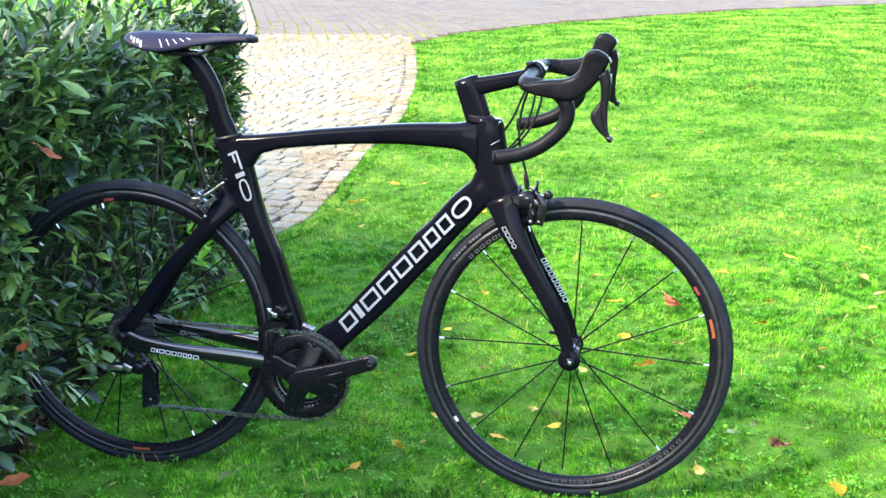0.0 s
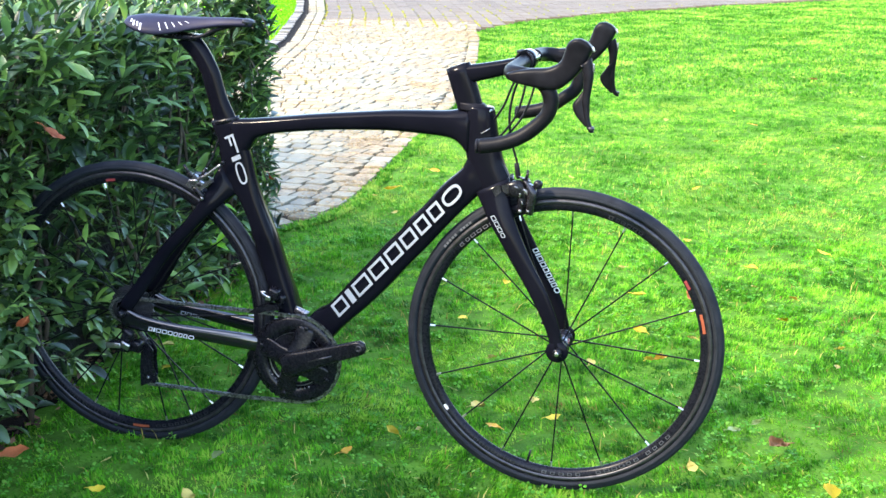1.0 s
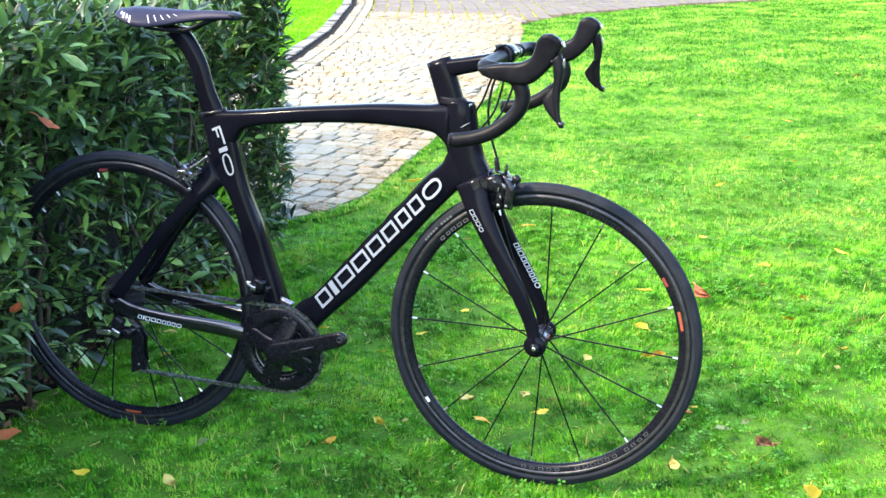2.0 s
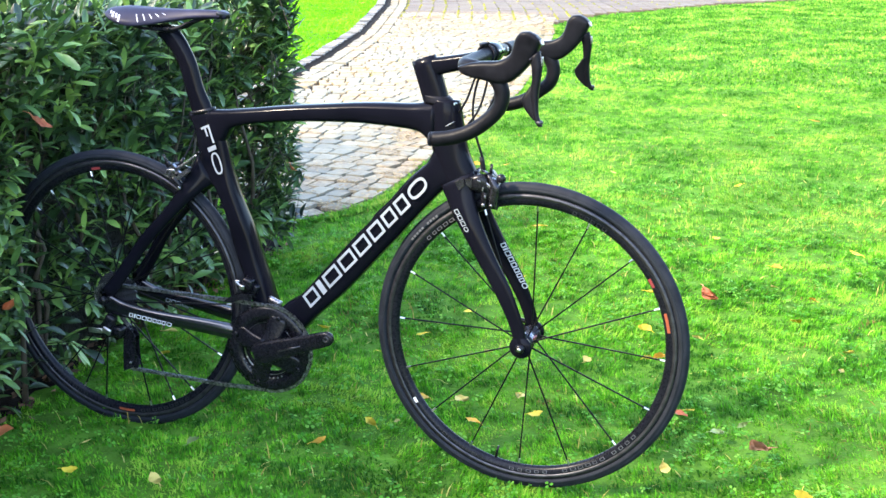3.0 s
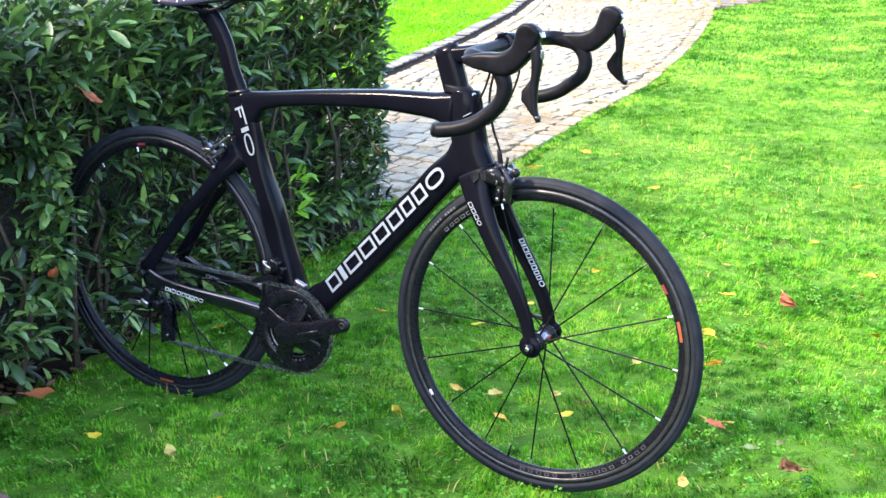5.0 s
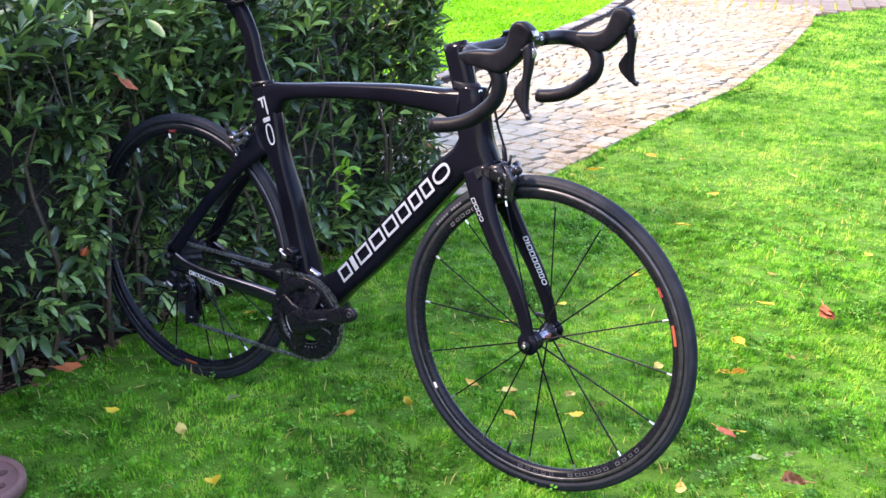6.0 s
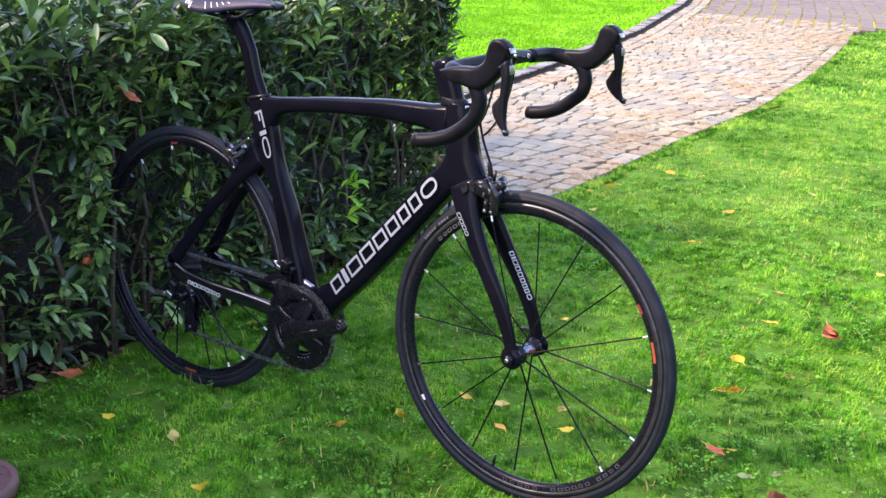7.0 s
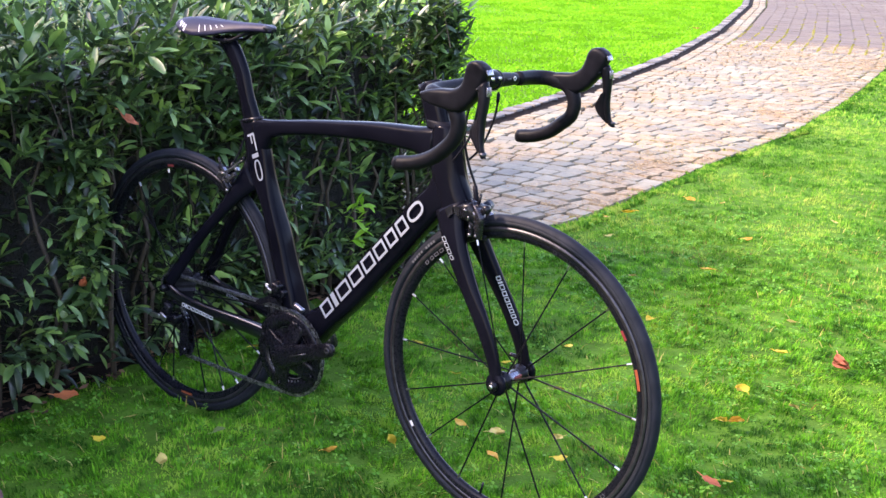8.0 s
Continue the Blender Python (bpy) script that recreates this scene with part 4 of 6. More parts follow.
part("strap_knot", merged(box(0.014, 0.016, 0.007, pose(0.892, -0.030, 0.9525, 6, -14, 30), 0.002), box(0.020, 0.004, 0.004, pose(0.899, -0.037, 0.9548, 0, -8, 55), 0.0015)), M_PLASTIC, bike)
part("ring_mark", moved(lathe([(0.003, 0.0), (0.0046, 0.0), (0.0046, 0.0008), (0.003, 0.0008)], 16, closed=True), pose(0.9125, 0.078, 0.934, 0, 0, -90)), M_WHITE, bike)
part("bar_mark", box(0.001, 0.012, 0.003, pose(0.9135, 0.058, 0.934)), M_DIMTXT, bike)

# cables
for pts, r in (
    ([(0.895, -0.045, 0.918), (0.878, -0.040, 0.885), (0.862, -0.030, 0.848), (0.848, -0.022, 0.825), (0.838, -0.012, 0.812)], 0.0024),
    ([(0.897, -0.035, 0.915), (0.880, -0.034, 0.870), (0.872, -0.030, 0.82), (0.876, -0.020, 0.77), (0.886, -0.008, 0.725), (0.889, -0.004, 0.700)], 0.0026),
    ([(0.906, -0.030, 0.915), (0.901, -0.032, 0.875), (0.886, -0.032, 0.825), (0.862, -0.031, 0.79), (0.842, -0.026, 0.770)], 0.0024),
    ([(0.914, 0.020, 0.912), (0.911, 0.018, 0.870), (0.893, 0.016, 0.82), (0.868, 0.018, 0.785), (0.846, 0.020, 0.765)], 0.0024)):
    part("cable", sweep(pts, r, 8, 6), M_PLASTIC, bike, "black cable housing")
part("cable_ferrule", sweep([(0.9065, -0.030, 0.912), (0.9045, -0.031, 0.895)], 0.0036, 8, 1), M_PLASTIC, bike)
part("cable_ferrule", sweep([(0.9145, 0.020, 0.909), (0.9135, 0.0195, 0.892)], 0.0036, 8, 1), M_PLASTIC, bike)
part("cable_adjuster", sweep([(0.885, -0.006, 0.722), (0.888, -0.005, 0.700), (0.890, -0.004, 0.690)], [0.0048, 0.0055, 0.0045], 10, 2), M_PLASTIC, bike)
part("frame_stripe", plate([(0.814, 0.7835), (0.832, 0.794), (0.832, 0.7955), (0.814, 0.785)], -0.0292, -0.0272), M_SILVER, bike)

# fork
FORK = [(0.874, 0.694, 0.803, 0.660, 0.018, -0.022), (0.879, 0.648, 0.819, 0.634, 0.0155, -0.031), (0.8895, 0.613, 0.836, 0.602, 0.0148, -0.037), (0.9045, 0.577, 0.854, 0.574, 0.0142, -0.0415), (0.9325, 0.520, 0.888, 0.519, 0.0120, -0.0470),
        (0.9645, 0.462, 0.9255, 0.458, 0.0090, -0.0502), (0.9885, 0.402, 0.957, 0.398, 0.0078, -0.0512), (0.9985, 0.368, 0.970, 0.364, 0.0078, -0.0515), (1.0035, 0.344, 0.9755, 0.342, 0.0078, -0.0515)]
fork = part("fork", blade(FORK, power=2.4, n=16), M_CARBON, bike, "black curved carbon fork")
part("fork_blade", blade(mirrored(FORK), power=2.4, n=16), M_CARBON, fork)
part("fork_crown", blade([(0.878, 0.694, 0.808, 0.660, 0.032), (0.882, 0.680, 0.812, 0.648, 0.040), (0.888, 0.664, 0.822, 0.636, 0.036)], power=2.6, steps=2), M_CARBON, fork)
for s in (-1, 1):
    part("fork_end", moved(lathe([(0.004, -0.006), (0.021, -0.006), (0.024, -0.002), (0.024, 0.004), (0.020, 0.008), (0.004, 0.009)], 24), pose(0.990, 0.053 * s, 0.336)), M_CARBON, fork)


def wheel_parts(name, axle, label):
    """A wheel round its axle: rim, tyre, brake tracks, hub and flat spokes."""
    wheel = part(name, lathe([(0.3165, -0.0105), (0.3165, 0.0105), (0.303, 0.0112), (0.296, 0.0095), (0.291, 0.005), (0.2895, 0.0), (0.291, -0.005), (0.296, -0.0095), (0.303, -0.0112)], 128, closed=True), M_RIM, bike, label)
    wheel.location = (axle[0], 0, axle[1])
    prof = []
    for k in range(18):
        a = 2 * math.pi * k / 18
        prof.append((0.3256 + 0.0134 * math.cos(a), 0.0134 * math.sin(a)))
    part("tyre", lathe(prof, 160, closed=True), M_TYRE, wheel, "black slick tyre")
    for s in (-1, 1):
        part("tyre_sidewall", lathe([(0.3185, 0.0121 * s), (0.3225, 0.0136 * s), (0.3270, 0.0138 * s), (0.3270, 0.0128 * s), (0.3185, 0.0108 * s)], 128, closed=True), M_WALL, wheel)
        part("brake_track", lathe([(0.3055, 0.0113 * s), (0.3155, 0.0109 * s), (0.3155, 0.0103 * s), (0.3055, 0.0105 * s)], 128, closed=True), M_TRACK, wheel, "dark grey brake track")
    return wheel


def arc_patch(r0, r1, a0, a1, y, n=8):
    """A thin patch on a rim's side, between two radii and two angles in degrees."""
    bm = bmesh.new()
    a = [bm.verts.new((r0 * math.cos(radians(a0 + (a1 - a0) * i / n)), y, r0 * math.sin(radians(a0 + (a1 - a0) * i / n)))) for i in range(n + 1)]
    b = [bm.verts.new((r1 * math.cos(radians(a0 + (a1 - a0) * i / n)), y, r1 * math.sin(radians(a0 + (a1 - a0) * i / n)))) for i in range(n + 1)]
    for i in range(n):
        bm.faces.new((a[i], a[i + 1], b[i + 1], b[i]))
    return bm


def rim_letter(a0, a1):
    """A plain outlined block on the rim's side."""
    bar = (a1 - a0) * 0.16
    return merged(arc_patch(0.2955, 0.2966, a0, a1, -0.01175, 2), arc_patch(0.3014, 0.3025, a0, a1, -0.01175, 2), arc_patch(0.2966, 0.3014, a0, a0 + bar, -0.01175, 1), arc_patch(0.2966, 0.3014, a1 - bar, a1, -0.01175, 1))


def spoke_mesh(r0, r1, y0, y1, skew):
    """A flat bladed spoke from the hub flange to the rim, with its nipple's seat."""
    return sweep([(r0, y0, skew), (r0 + 0.6 * (r1 - r0), y0 + 0.6 * (y1 - y0), skew * 0.4), (r1, y1, 0)], [0.0021, 0.0019, 0.0019], 6, 2, 0.8)


def spokes(wheel, angles, data):
    for i, a in enumerate(angles):
        ob = new("spoke", data[i % len(data)][0])
        ob.parent, ob.rotation_euler = wheel, (0, -radians(a), 0)
        nip = new("nipple", data[i % len(data)][1])
        nip.parent, nip.rotation_euler = wheel, (0, -radians(a), 0)


def spoke_data(r0, r1, y0, y1, skew):
    out = []
    for bm, mat in ((spoke_mesh(r0, r1, y0, y1, skew), M_SPOKE), (sweep([(r1 - 0.012, y1 + (y0 - y1) * 0.05, skew * 0.05), (r1, y1, 0)], [0.0022, 0.0024], 8, 1), M_STEEL)):
        me = bpy.data.meshes.new("spoke")
        bm.to_mesh(me)
        bm.free()
        me.materials.append(mat)
        out.append(me)
    return out


fw = wheel_parts("front_wheel", AXLE_F, "black alloy front wheel with sixteen flat black spokes")
spokes(fw, [87.4 + 22.5 * k for k in range(16)], [spoke_data(0.016, 0.291, 0.030, 0.002, 0.0), spoke_data(0.016, 0.291, -0.030, -0.002, 0.0)])
part("hub", lathe([(0.005, -0.046), (0.012, -0.046), (0.013, -0.037), (0.020, -0.034), (0.021, -0.028), (0.014, -0.022), (0.0125, -0.012), (0.0125, 0.012), (0.014, 0.022), (0.021, 0.028), (0.020, 0.034), (0.013, 0.037), (0.012, 0.046), (0.005, 0.046)], 28), M_BLACK, fw, "black hub with a silver and red barrel")
part("hub_barrel", lathe([(0.0128, -0.017), (0.0145, -0.015), (0.0145, 0.015), (0.0128, 0.017)], 24), M_GREY, fw)
part("hub_mark", moved(box(0.006, 0.024, 0.010, pose(0.0125, 0.002, 0.004), 0.002), pose(0, 0, 0, 0, 10, 0)), M_RED, fw)
part("quick_release_nut", moved(lathe([(0.003, -0.008), (0.009, -0.007), (0.0105, 0.0), (0.009, 0.006), (0.003, 0.007)], 16), pose(0, -0.066, 0)), M_BLACK, fw)
part("nut_face", moved(lathe([(0.002, -0.0012), (0.0045, -0.001), (0.0045, 0.001), (0.002, 0.0012)], 12), pose(0, -0.0745, 0)), M_STEEL, fw)
part("quick_release_lever", sweep([(0, 0.064, 0), (-0.012, 0.074, 0.006), (-0.035, 0.076, 0.014), (-0.055, 0.07, 0.018)], [0.007, 0.006, 0.005, 0.004], 8, 3), M_BLACK, fw)
part("orange_label", arc_patch(0.2970, 0.3030, 10, 18, -0.0118), M_ORANGE, fw, "orange rim label")
part("red_mark", arc_patch(0.294, 0.300, 29, 33, -0.0116), M_RED, fw)
part("white_mark", arc_patch(0.297, 0.304, -147, -144.5, -0.0118), M_WHITE, fw)
part("valve_stem", sweep([(0.29 * math.cos(radians(-103)), 0, 0.29 * math.sin(radians(-103))), (0.262 * math.cos(radians(-103)), 0, 0.262 * math.sin(radians(-103)))], [0.0028, 0.0022], 8, 1), M_BLACK, fw)
rr = random.Random(4)
for a0, count, step in ((-96, 5, 3.6), (-73, 6, 3.4), (-50, 4, 3.6), (120, 6, 3.2), (58, 6, 2.6), (-128, 7, 3.0)):
    for k in range(count):
        a = a0 + step * k
        part("rim_lettering", rim_letter(a, a + step * rr.uniform(0.5, 0.75)), M_DIMTXT if a0 not in (58, -128) else M_TRACK, fw)
for k in range(10):
    if k != 4:
        part("tyre_lettering", arc_patch(0.3205, 0.3255, 128 + 1.5 * k, 129.0 + 1.5 * k, -0.01405, 2), M_DIMTXT, fw)

rw = wheel_parts("rear_wheel", AXLE_R, "black alloy rear wheel with spokes in groups of three")
for side, offs, skew in ((-1, (-13.2, 13.2), 0.018), (1, (0.0,), 0.0)):
    data = [spoke_data(0.022, 0.291, 0.022 * side, 0.002 * side, skew), spoke_data(0.022, 0.291, 0.026 * side, 0.002 * side, -skew)]
    spokes(rw, [-116.3 + 360 / 7 * k + o for k in range(7) for o in offs], data)
part("hub", lathe([(0.005, -0.055), (0.012, -0.055), (0.014, -0.026), (0.028, -0.024), (0.028, -0.019), (0.016, -0.014), (0.015, 0.02), (0.021, 0.026), (0.020, 0.031), (0.012, 0.035), (0.012, 0.058), (0.005, 0.058)], 28), M_BLACK, rw)
part("orange_label", arc_patch(0.2970, 0.3030, -94.5, -86.5, -0.0118), M_ORANGE, rw, "orange rim label")
part("red_mark", arc_patch(0.294, 0.300, 96, 100.5, -0.0116), M_RED, rw)
for a0, count, step in ((-83, 9, 3.2), (-140, 9, 3.2)):
    for k in range(count):
        a = a0 + step * k
        part("rim_lettering", rim_letter(a, a + step * rr.uniform(0.5, 0.75)), M_TRACK, rw)
part("quick_release_nut", moved(lathe([(0.003, -0.008), (0.009, -0.007), (0.0105, 0.0), (0.009, 0.006), (0.003, 0.007)], 16), pose(0, -0.080, 0)), M_BLACK, rw)
for k in range(11):
    r = 0.026 + 0.0026 * k
    teeth = 12 + k
    prof = [((r + (0.003 if i % 2 else -0.001)) * math.cos(math.pi * i / teeth), (r + (0.003 if i % 2 else -0.001)) * math.sin(math.pi * i / teeth)) for i in range(2 * teeth)]
    y = -0.058 + 0.0034 * k
    part("sprocket", plate(prof, y, y + 0.0018), M_TRACK, rw, smooth=False)
part("lock_ring", moved(lathe([(0.008, 0), (0.019, 0), (0.019, 0.004), (0.008, 0.004)], 24), pose(0, -0.063, 0)), M_CHAIN, rw)

# cranks, rings and chain
def ring_plate(r_out, r_in, teeth, y0, y1, tooth=0.0035):
    bm = bmesh.new()
    n = teeth * 2
    rows = []
    for y in (y0, y1):
        rows.append([bm.verts.new(((r_out + (tooth / 2 if i % 2 else -tooth / 2)) * math.cos(2 * math.pi * i / n), y, (r_out + (tooth / 2 if i % 2 else -tooth / 2)) * math.sin(2 * math.pi * i / n))) for i in range(n)])
        rows.append([bm.verts.new((r_in * math.cos(2 * math.pi * i / n), y, r_in * math.sin(2 * math.pi * i / n))) for i in range(n)])
    for i in range(n):
        j = (i + 1) % n
        bm.faces.new((rows[0][i], rows[0][j], rows[1][j], rows[1][i]))
        bm.faces.new((rows[2][i], rows[2][j], rows[3][j], rows[3][i]))
        bm.faces.new((rows[0][i], rows[0][j], rows[2][j], rows[2][i]))
        bm.faces.new((rows[1][i], rows[1][j], rows[3][j], rows[3][i]))
    bmesh.ops.recalc_face_normals(bm, faces=bm.faces)
    return bm


crank = part("crankset", moved(lathe([(0.006, -0.088), (0.019, -0.088), (0.023, -0.082), (0.025, -0.068), (0.022, -0.050), (0.013, -0.046), (0.013, 0.046), (0.020, 0.050), (0.022, 0.066), (0.006, 0.070)], 28), pose(BB[0], 0, BB[1])), M_BLACK, bike, "dark grey four-armed crankset")
B = pose(BB[0], 0, BB[1])
part("outer_chainring", moved(ring_plate(0.1025, 0.066, 50, -0.051, -0.0465), B), M_BLACK, crank, "black toothed chainring", False)
part("chainring_rim", moved(lathe([(0.066, -0.0530), (0.080, -0.0560), (0.095, -0.0545), (0.0995, -0.0512), (0.066, -0.0512)], 72, closed=True), B), M_BLACK, crank)
part("inner_ring_edge", moved(lathe([(0.0615, -0.0500), (0.0630, -0.0500), (0.0630, -0.0470), (0.0615, -0.0470)], 64, closed=True), B), M_STEEL, crank)
part("inner_chainring", moved(ring_plate(0.0705, 0.056, 34, -0.043, -0.040), B), M_BLACK, crank, "", False)
for a in (19 + 50, 19 - 46, 199 + 52, 199 - 40):
    m = B @ pose(0, 0, 0, 0, -a, 0)
    part("spider_arm", moved(blade([(0.010, 0.026, 0.010, -0.026, 0.006, -0.066), (0.040, 0.021, 0.040, -0.021, 0.005, -0.060), (0.068, 0.023, 0.068, -0.023, 0.004, -0.055), (0.082, 0.017, 0.082, -0.017, 0.003, -0.0535)], power=3.0, n=14, steps=2), m), M_BLACK, crank)
    part("ring_bolt", moved(lathe([(0.002, -0.0615), (0.005, -0.0610), (0.0055, -0.058), (0.002, -0.057)], 12), m @ pose(0.083, 0, 0)), M_BLACK, crank)
# added dark plate that stands in for shadow between the upper spider arms
web = [(0.010 * math.cos(radians(a)), 0.010 * math.sin(radians(a))) for a in range(165, -35, -20)] + [(0.069 * math.cos(radians(a)), 0.069 * math.sin(radians(a))) for a in range(-30, 166, 15)]
part("spider_infill", moved(plate(web, -0.0500, -0.0460), B), M_BLACK, crank, "dark infill plate standing in for shadow between the spider arms", False)
for a in range(0, 360, 9):
    if 200 < a < 245 or 268 < a < 300:
        part("ring_pin", moved(lathe([(0.001, -0.0522), (0.0024, -0.0520), (0.0024, -0.050), (0.001, -0.0495)], 8), B @ pose(0, 0, 0, 0, -a, 0) @ pose(0.0685, 0, -0.0) @ pose(0, -0.0030, 0)), M_GREY, crank)
ARM = [(-0.020, 0.021, -0.020, -0.021, 0.010, -0.080), (0.0, 0.0265, 0.0, -0.0265, 0.011, -0.081), (0.05, 0.0225, 0.05, -0.0225, 0.010, -0.083), (0.11, 0.0185, 0.11, -0.0185, 0.009, -0.087), (0.160, 0.0170, 0.160, -0.0170, 0.0085, -0.091), (0.178, 0.0145, 0.178, -0.0145, 0.0075, -0.092), (0.186, 0.007, 0.186, -0.007, 0.005, -0.092)]
part("crank_arm", moved(blade(ARM, power=3.4, n=20), B @ pose(0, 0, 0, 0, -19.5, 0)), M_BLACK, crank, "polished dark crank arm")
part("crank_arm", moved(blade(mirrored(ARM), power=3.4, n=20), B @ pose(0, 0, 0, 0, -199.5, 0)), M_BLACK, crank, "polished dark crank arm")
for a, s in ((19.5, -1), (199.5, 1)):
    part("pedal_hole", moved(lathe([(0.0035, -0.0012), (0.0068, -0.0012), (0.0075, 0.0), (0.0068, 0.0012), (0.0035, 0.0012)], 18, closed=True), B @ pose(0, 0, 0, 0, -a, 0) @ pose(0.1715, s * 0.0992, 0)), M_TRACK, crank)
part("arm_lettering", moved(plate([(0.055, -0.002), (0.115, -0.002), (0.115, 0.0015), (0.055, 0.0015)], -0.0955, -0.0950), B @ pose(0, 0, 0, 0, -19.5, 0) @ pose(0, 0, 0, 0, 0, -4)), M_TRACK, crank)

CHAIN_R, COG_R = 0.1015, 0.043
chain_pts = []
for k in range(30):  # round the ring, from its top to its foot by the front
    a = radians(94 - 188 * k / 29)
    chain_pts.append((BB[0] + CHAIN_R * math.cos(a), -0.0485, BB[1] + CHAIN_R * math.sin(a)))
chain_pts += [(0.28, -0.048, 0.1555), (0.16, -0.048, 0.160), (0.055, -0.048, 0.163)]
for k in range(6):  # lower pulley
    a = radians(-90 - 150 * k / 5)
    chain_pts.append((0.048 + 0.019 * math.cos(a), -0.048, 0.182 + 0.019 * math.sin(a)))
for k in range(6):  # upper pulley
    a = radians(-70 + 150 * k / 5)
    chain_pts.append((0.030 + 0.017 * math.cos(a), -0.048, 0.262 + 0.017 * math.sin(a)))
for k in range(9):  # round the sprocket
    a = radians(-75 - 200 * k / 8)
    chain_pts.append((COG_R * math.cos(a), -0.0465, 0.337 + 0.030 * math.sin(a)))
chain_pts += [(0.10, -0.0475, 0.3655), (0.20, -0.048, 0.3640), (0.32, -0.048, 0.3620), chain_pts[0]]
P = [Vector(p) for p in chain_pts]
acc = [0.0]
for a, b in zip(P, P[1:]):
    acc.append(acc[-1] + (b - a).length)


def along(d):
    d = min(max(d, 0.0), acc[-1] - 1e-6)
    i = int(np.searchsorted(acc, d, "right")) - 1
    return P[i].lerp(P[i + 1], (d - acc[i]) / max(acc[i + 1] - acc[i], 1e-9))


chain_v, chain_f = [], []
for k in range(int(acc[-1] / 0.0127)):
    a, b = along(k * 0.0127), along((k + 1) * 0.0127)
    d = (b - a).normalized()
    up = Vector((-d.z, 0, d.x))
    wide = 0.0034 if k % 2 else 0.0024
    for s in (-1, 1):
        y = Vector((0, s * wide, 0))
        t = Vector((0, 0.0006, 0))
        base = len(chain_v)
        out = [(-0.10, 0.5), (0.2, 1.0), (0.5, 0.72), (0.8, 1.0), (1.10, 0.5), (1.10, -0.5), (0.8, -1.0), (0.5, -0.72), (0.2, -1.0), (-0.10, -0.5)]
        for q in (-1, 1):
            chain_v += [tuple(a + d * (0.0127 * u) + up * (0.0042 * w) + y + t * q) for u, w in out]
        n = len(out)
        for side in (0, n):
            for i in range(1, n - 1):
                chain_f.append((base + side, base + side + i, base + side + i + 1))
        for i in range(n):
            j = (i + 1) % n
            chain_f += [(base + i, base + j, base + n + j), (base + i, base + n + j, base + n + i)]
mesh_arrays("chain", chain_v, chain_f, M_CHAIN, bike, "oily grey steel roller chain")

# derailleurs
mech = part("rear_derailleur", merged(box(0.050, 0.022, 0.022, pose(-0.002, -0.085, 0.264, 0, 4, 0), 0.006), box(0.026, 0.02, 0.036, pose(0.014, -0.080, 0.285, 0, 25, 0), 0.006), box(0.03, 0.026, 0.026, pose(0.030, -0.070, 0.262, 0, 10, 0), 0.007)), M_BLACK, bike, "black and silver rear derailleur")
part("derailleur_plate", box(0.036, 0.005, 0.012, pose(-0.014, -0.0975, 0.268, 0, -2, 0), 0.002), M_STEEL, mech)
part("derailleur_plate", box(0.022, 0.005, 0.015, pose(0.015, -0.0965, 0.269, 0, 25, 0), 0.002), M_STEEL, mech)
CAGE = [(0.040, 0.272), (0.056, 0.264), (0.069, 0.248), (0.066, 0.222), (0.068, 0.187), (0.054, 0.170), (0.036, 0.163), (0.023, 0.158), (0.025, 0.202), (0.030, 0.245), (0.030, 0.266)]
CAGE = [(0.047 + 0.8 * (x - 0.047), z) for x, z in CAGE]
part("cage_plate", plate(CAGE, -0.0585, -0.0560), M_BLACK, mech, "", False)
part("cage_plate", plate(CAGE, -0.0400, -0.0380), M_BLACK, mech, "", False)
for x, z, n in ((0.048, 0.182, 11), (0.036, 0.255, 11)):
    part("pulley", moved(ring_plate(0.0185, 0.004, n, -0.050, -0.046), pose(x, 0, z)), M_PLASTIC, mech, "", False)
    part("pulley_bolt", moved(lathe([(0.001, -0.0600), (0.0035, -0.0595), (0.0035, -0.037), (0.001, -0.037)], 10), pose(x, 0, z)), M_GREY, mech)
front_mech = part("front_derailleur", merged(box(0.026, 0.034, 0.026, pose(0.356, -0.034, 0.404, 0, 15, 0), 0.006), box(0.014, 0.03, 0.018, pose(0.372, -0.028, 0.392, 0, 20, 0), 0.004), box(0.016, 0.012, 0.020, pose(0.344, -0.042, 0.394, 0, -20, 0), 0.003)), M_BLACK, bike, "black and silver front derailleur")
part("mech_cage", plate([(0.300, 0.360), (0.318, 0.374), (0.346, 0.384), (0.372, 0.384), (0.374, 0.372), (0.350, 0.372), (0.322, 0.360)], -0.0590, -0.0570), M_BLACK, front_mech, "", False)
part("mech_cage", plate([(0.300, 0.360), (0.318, 0.374), (0.346, 0.384), (0.372, 0.384), (0.374, 0.372), (0.350, 0.372), (0.322, 0.360)], -0.0400, -0.0385), M_BLACK, front_mech, "", False)
part("mech_link", box(0.022, 0.004, 0.005, pose(0.340, -0.052, 0.402, 0, 35, 0), 0.0015), M_STEEL, front_mech)
part("mech_link", box(0.012, 0.004, 0.010, pose(0.347, -0.055, 0.398, 0, 10, 0), 0.0015), M_STEEL, front_mech)
part("mech_link", box(0.012, 0.004, 0.004, pose(0.334, -0.050, 0.410, 0, 0, 0), 0.0015), M_STEEL, front_mech)
part("chain_catcher", blade([(0.402, 0.376, 0.398, 0.362, 0.006, -0.026), (0.416, 0.371, 0.410, 0.357, 0.007, -0.028), (0.434, 0.366, 0.426, 0.354, 0.006, -0.030)], power=2.6, n=12, steps=2), M_GREY, bike, "silver chain guard plate")

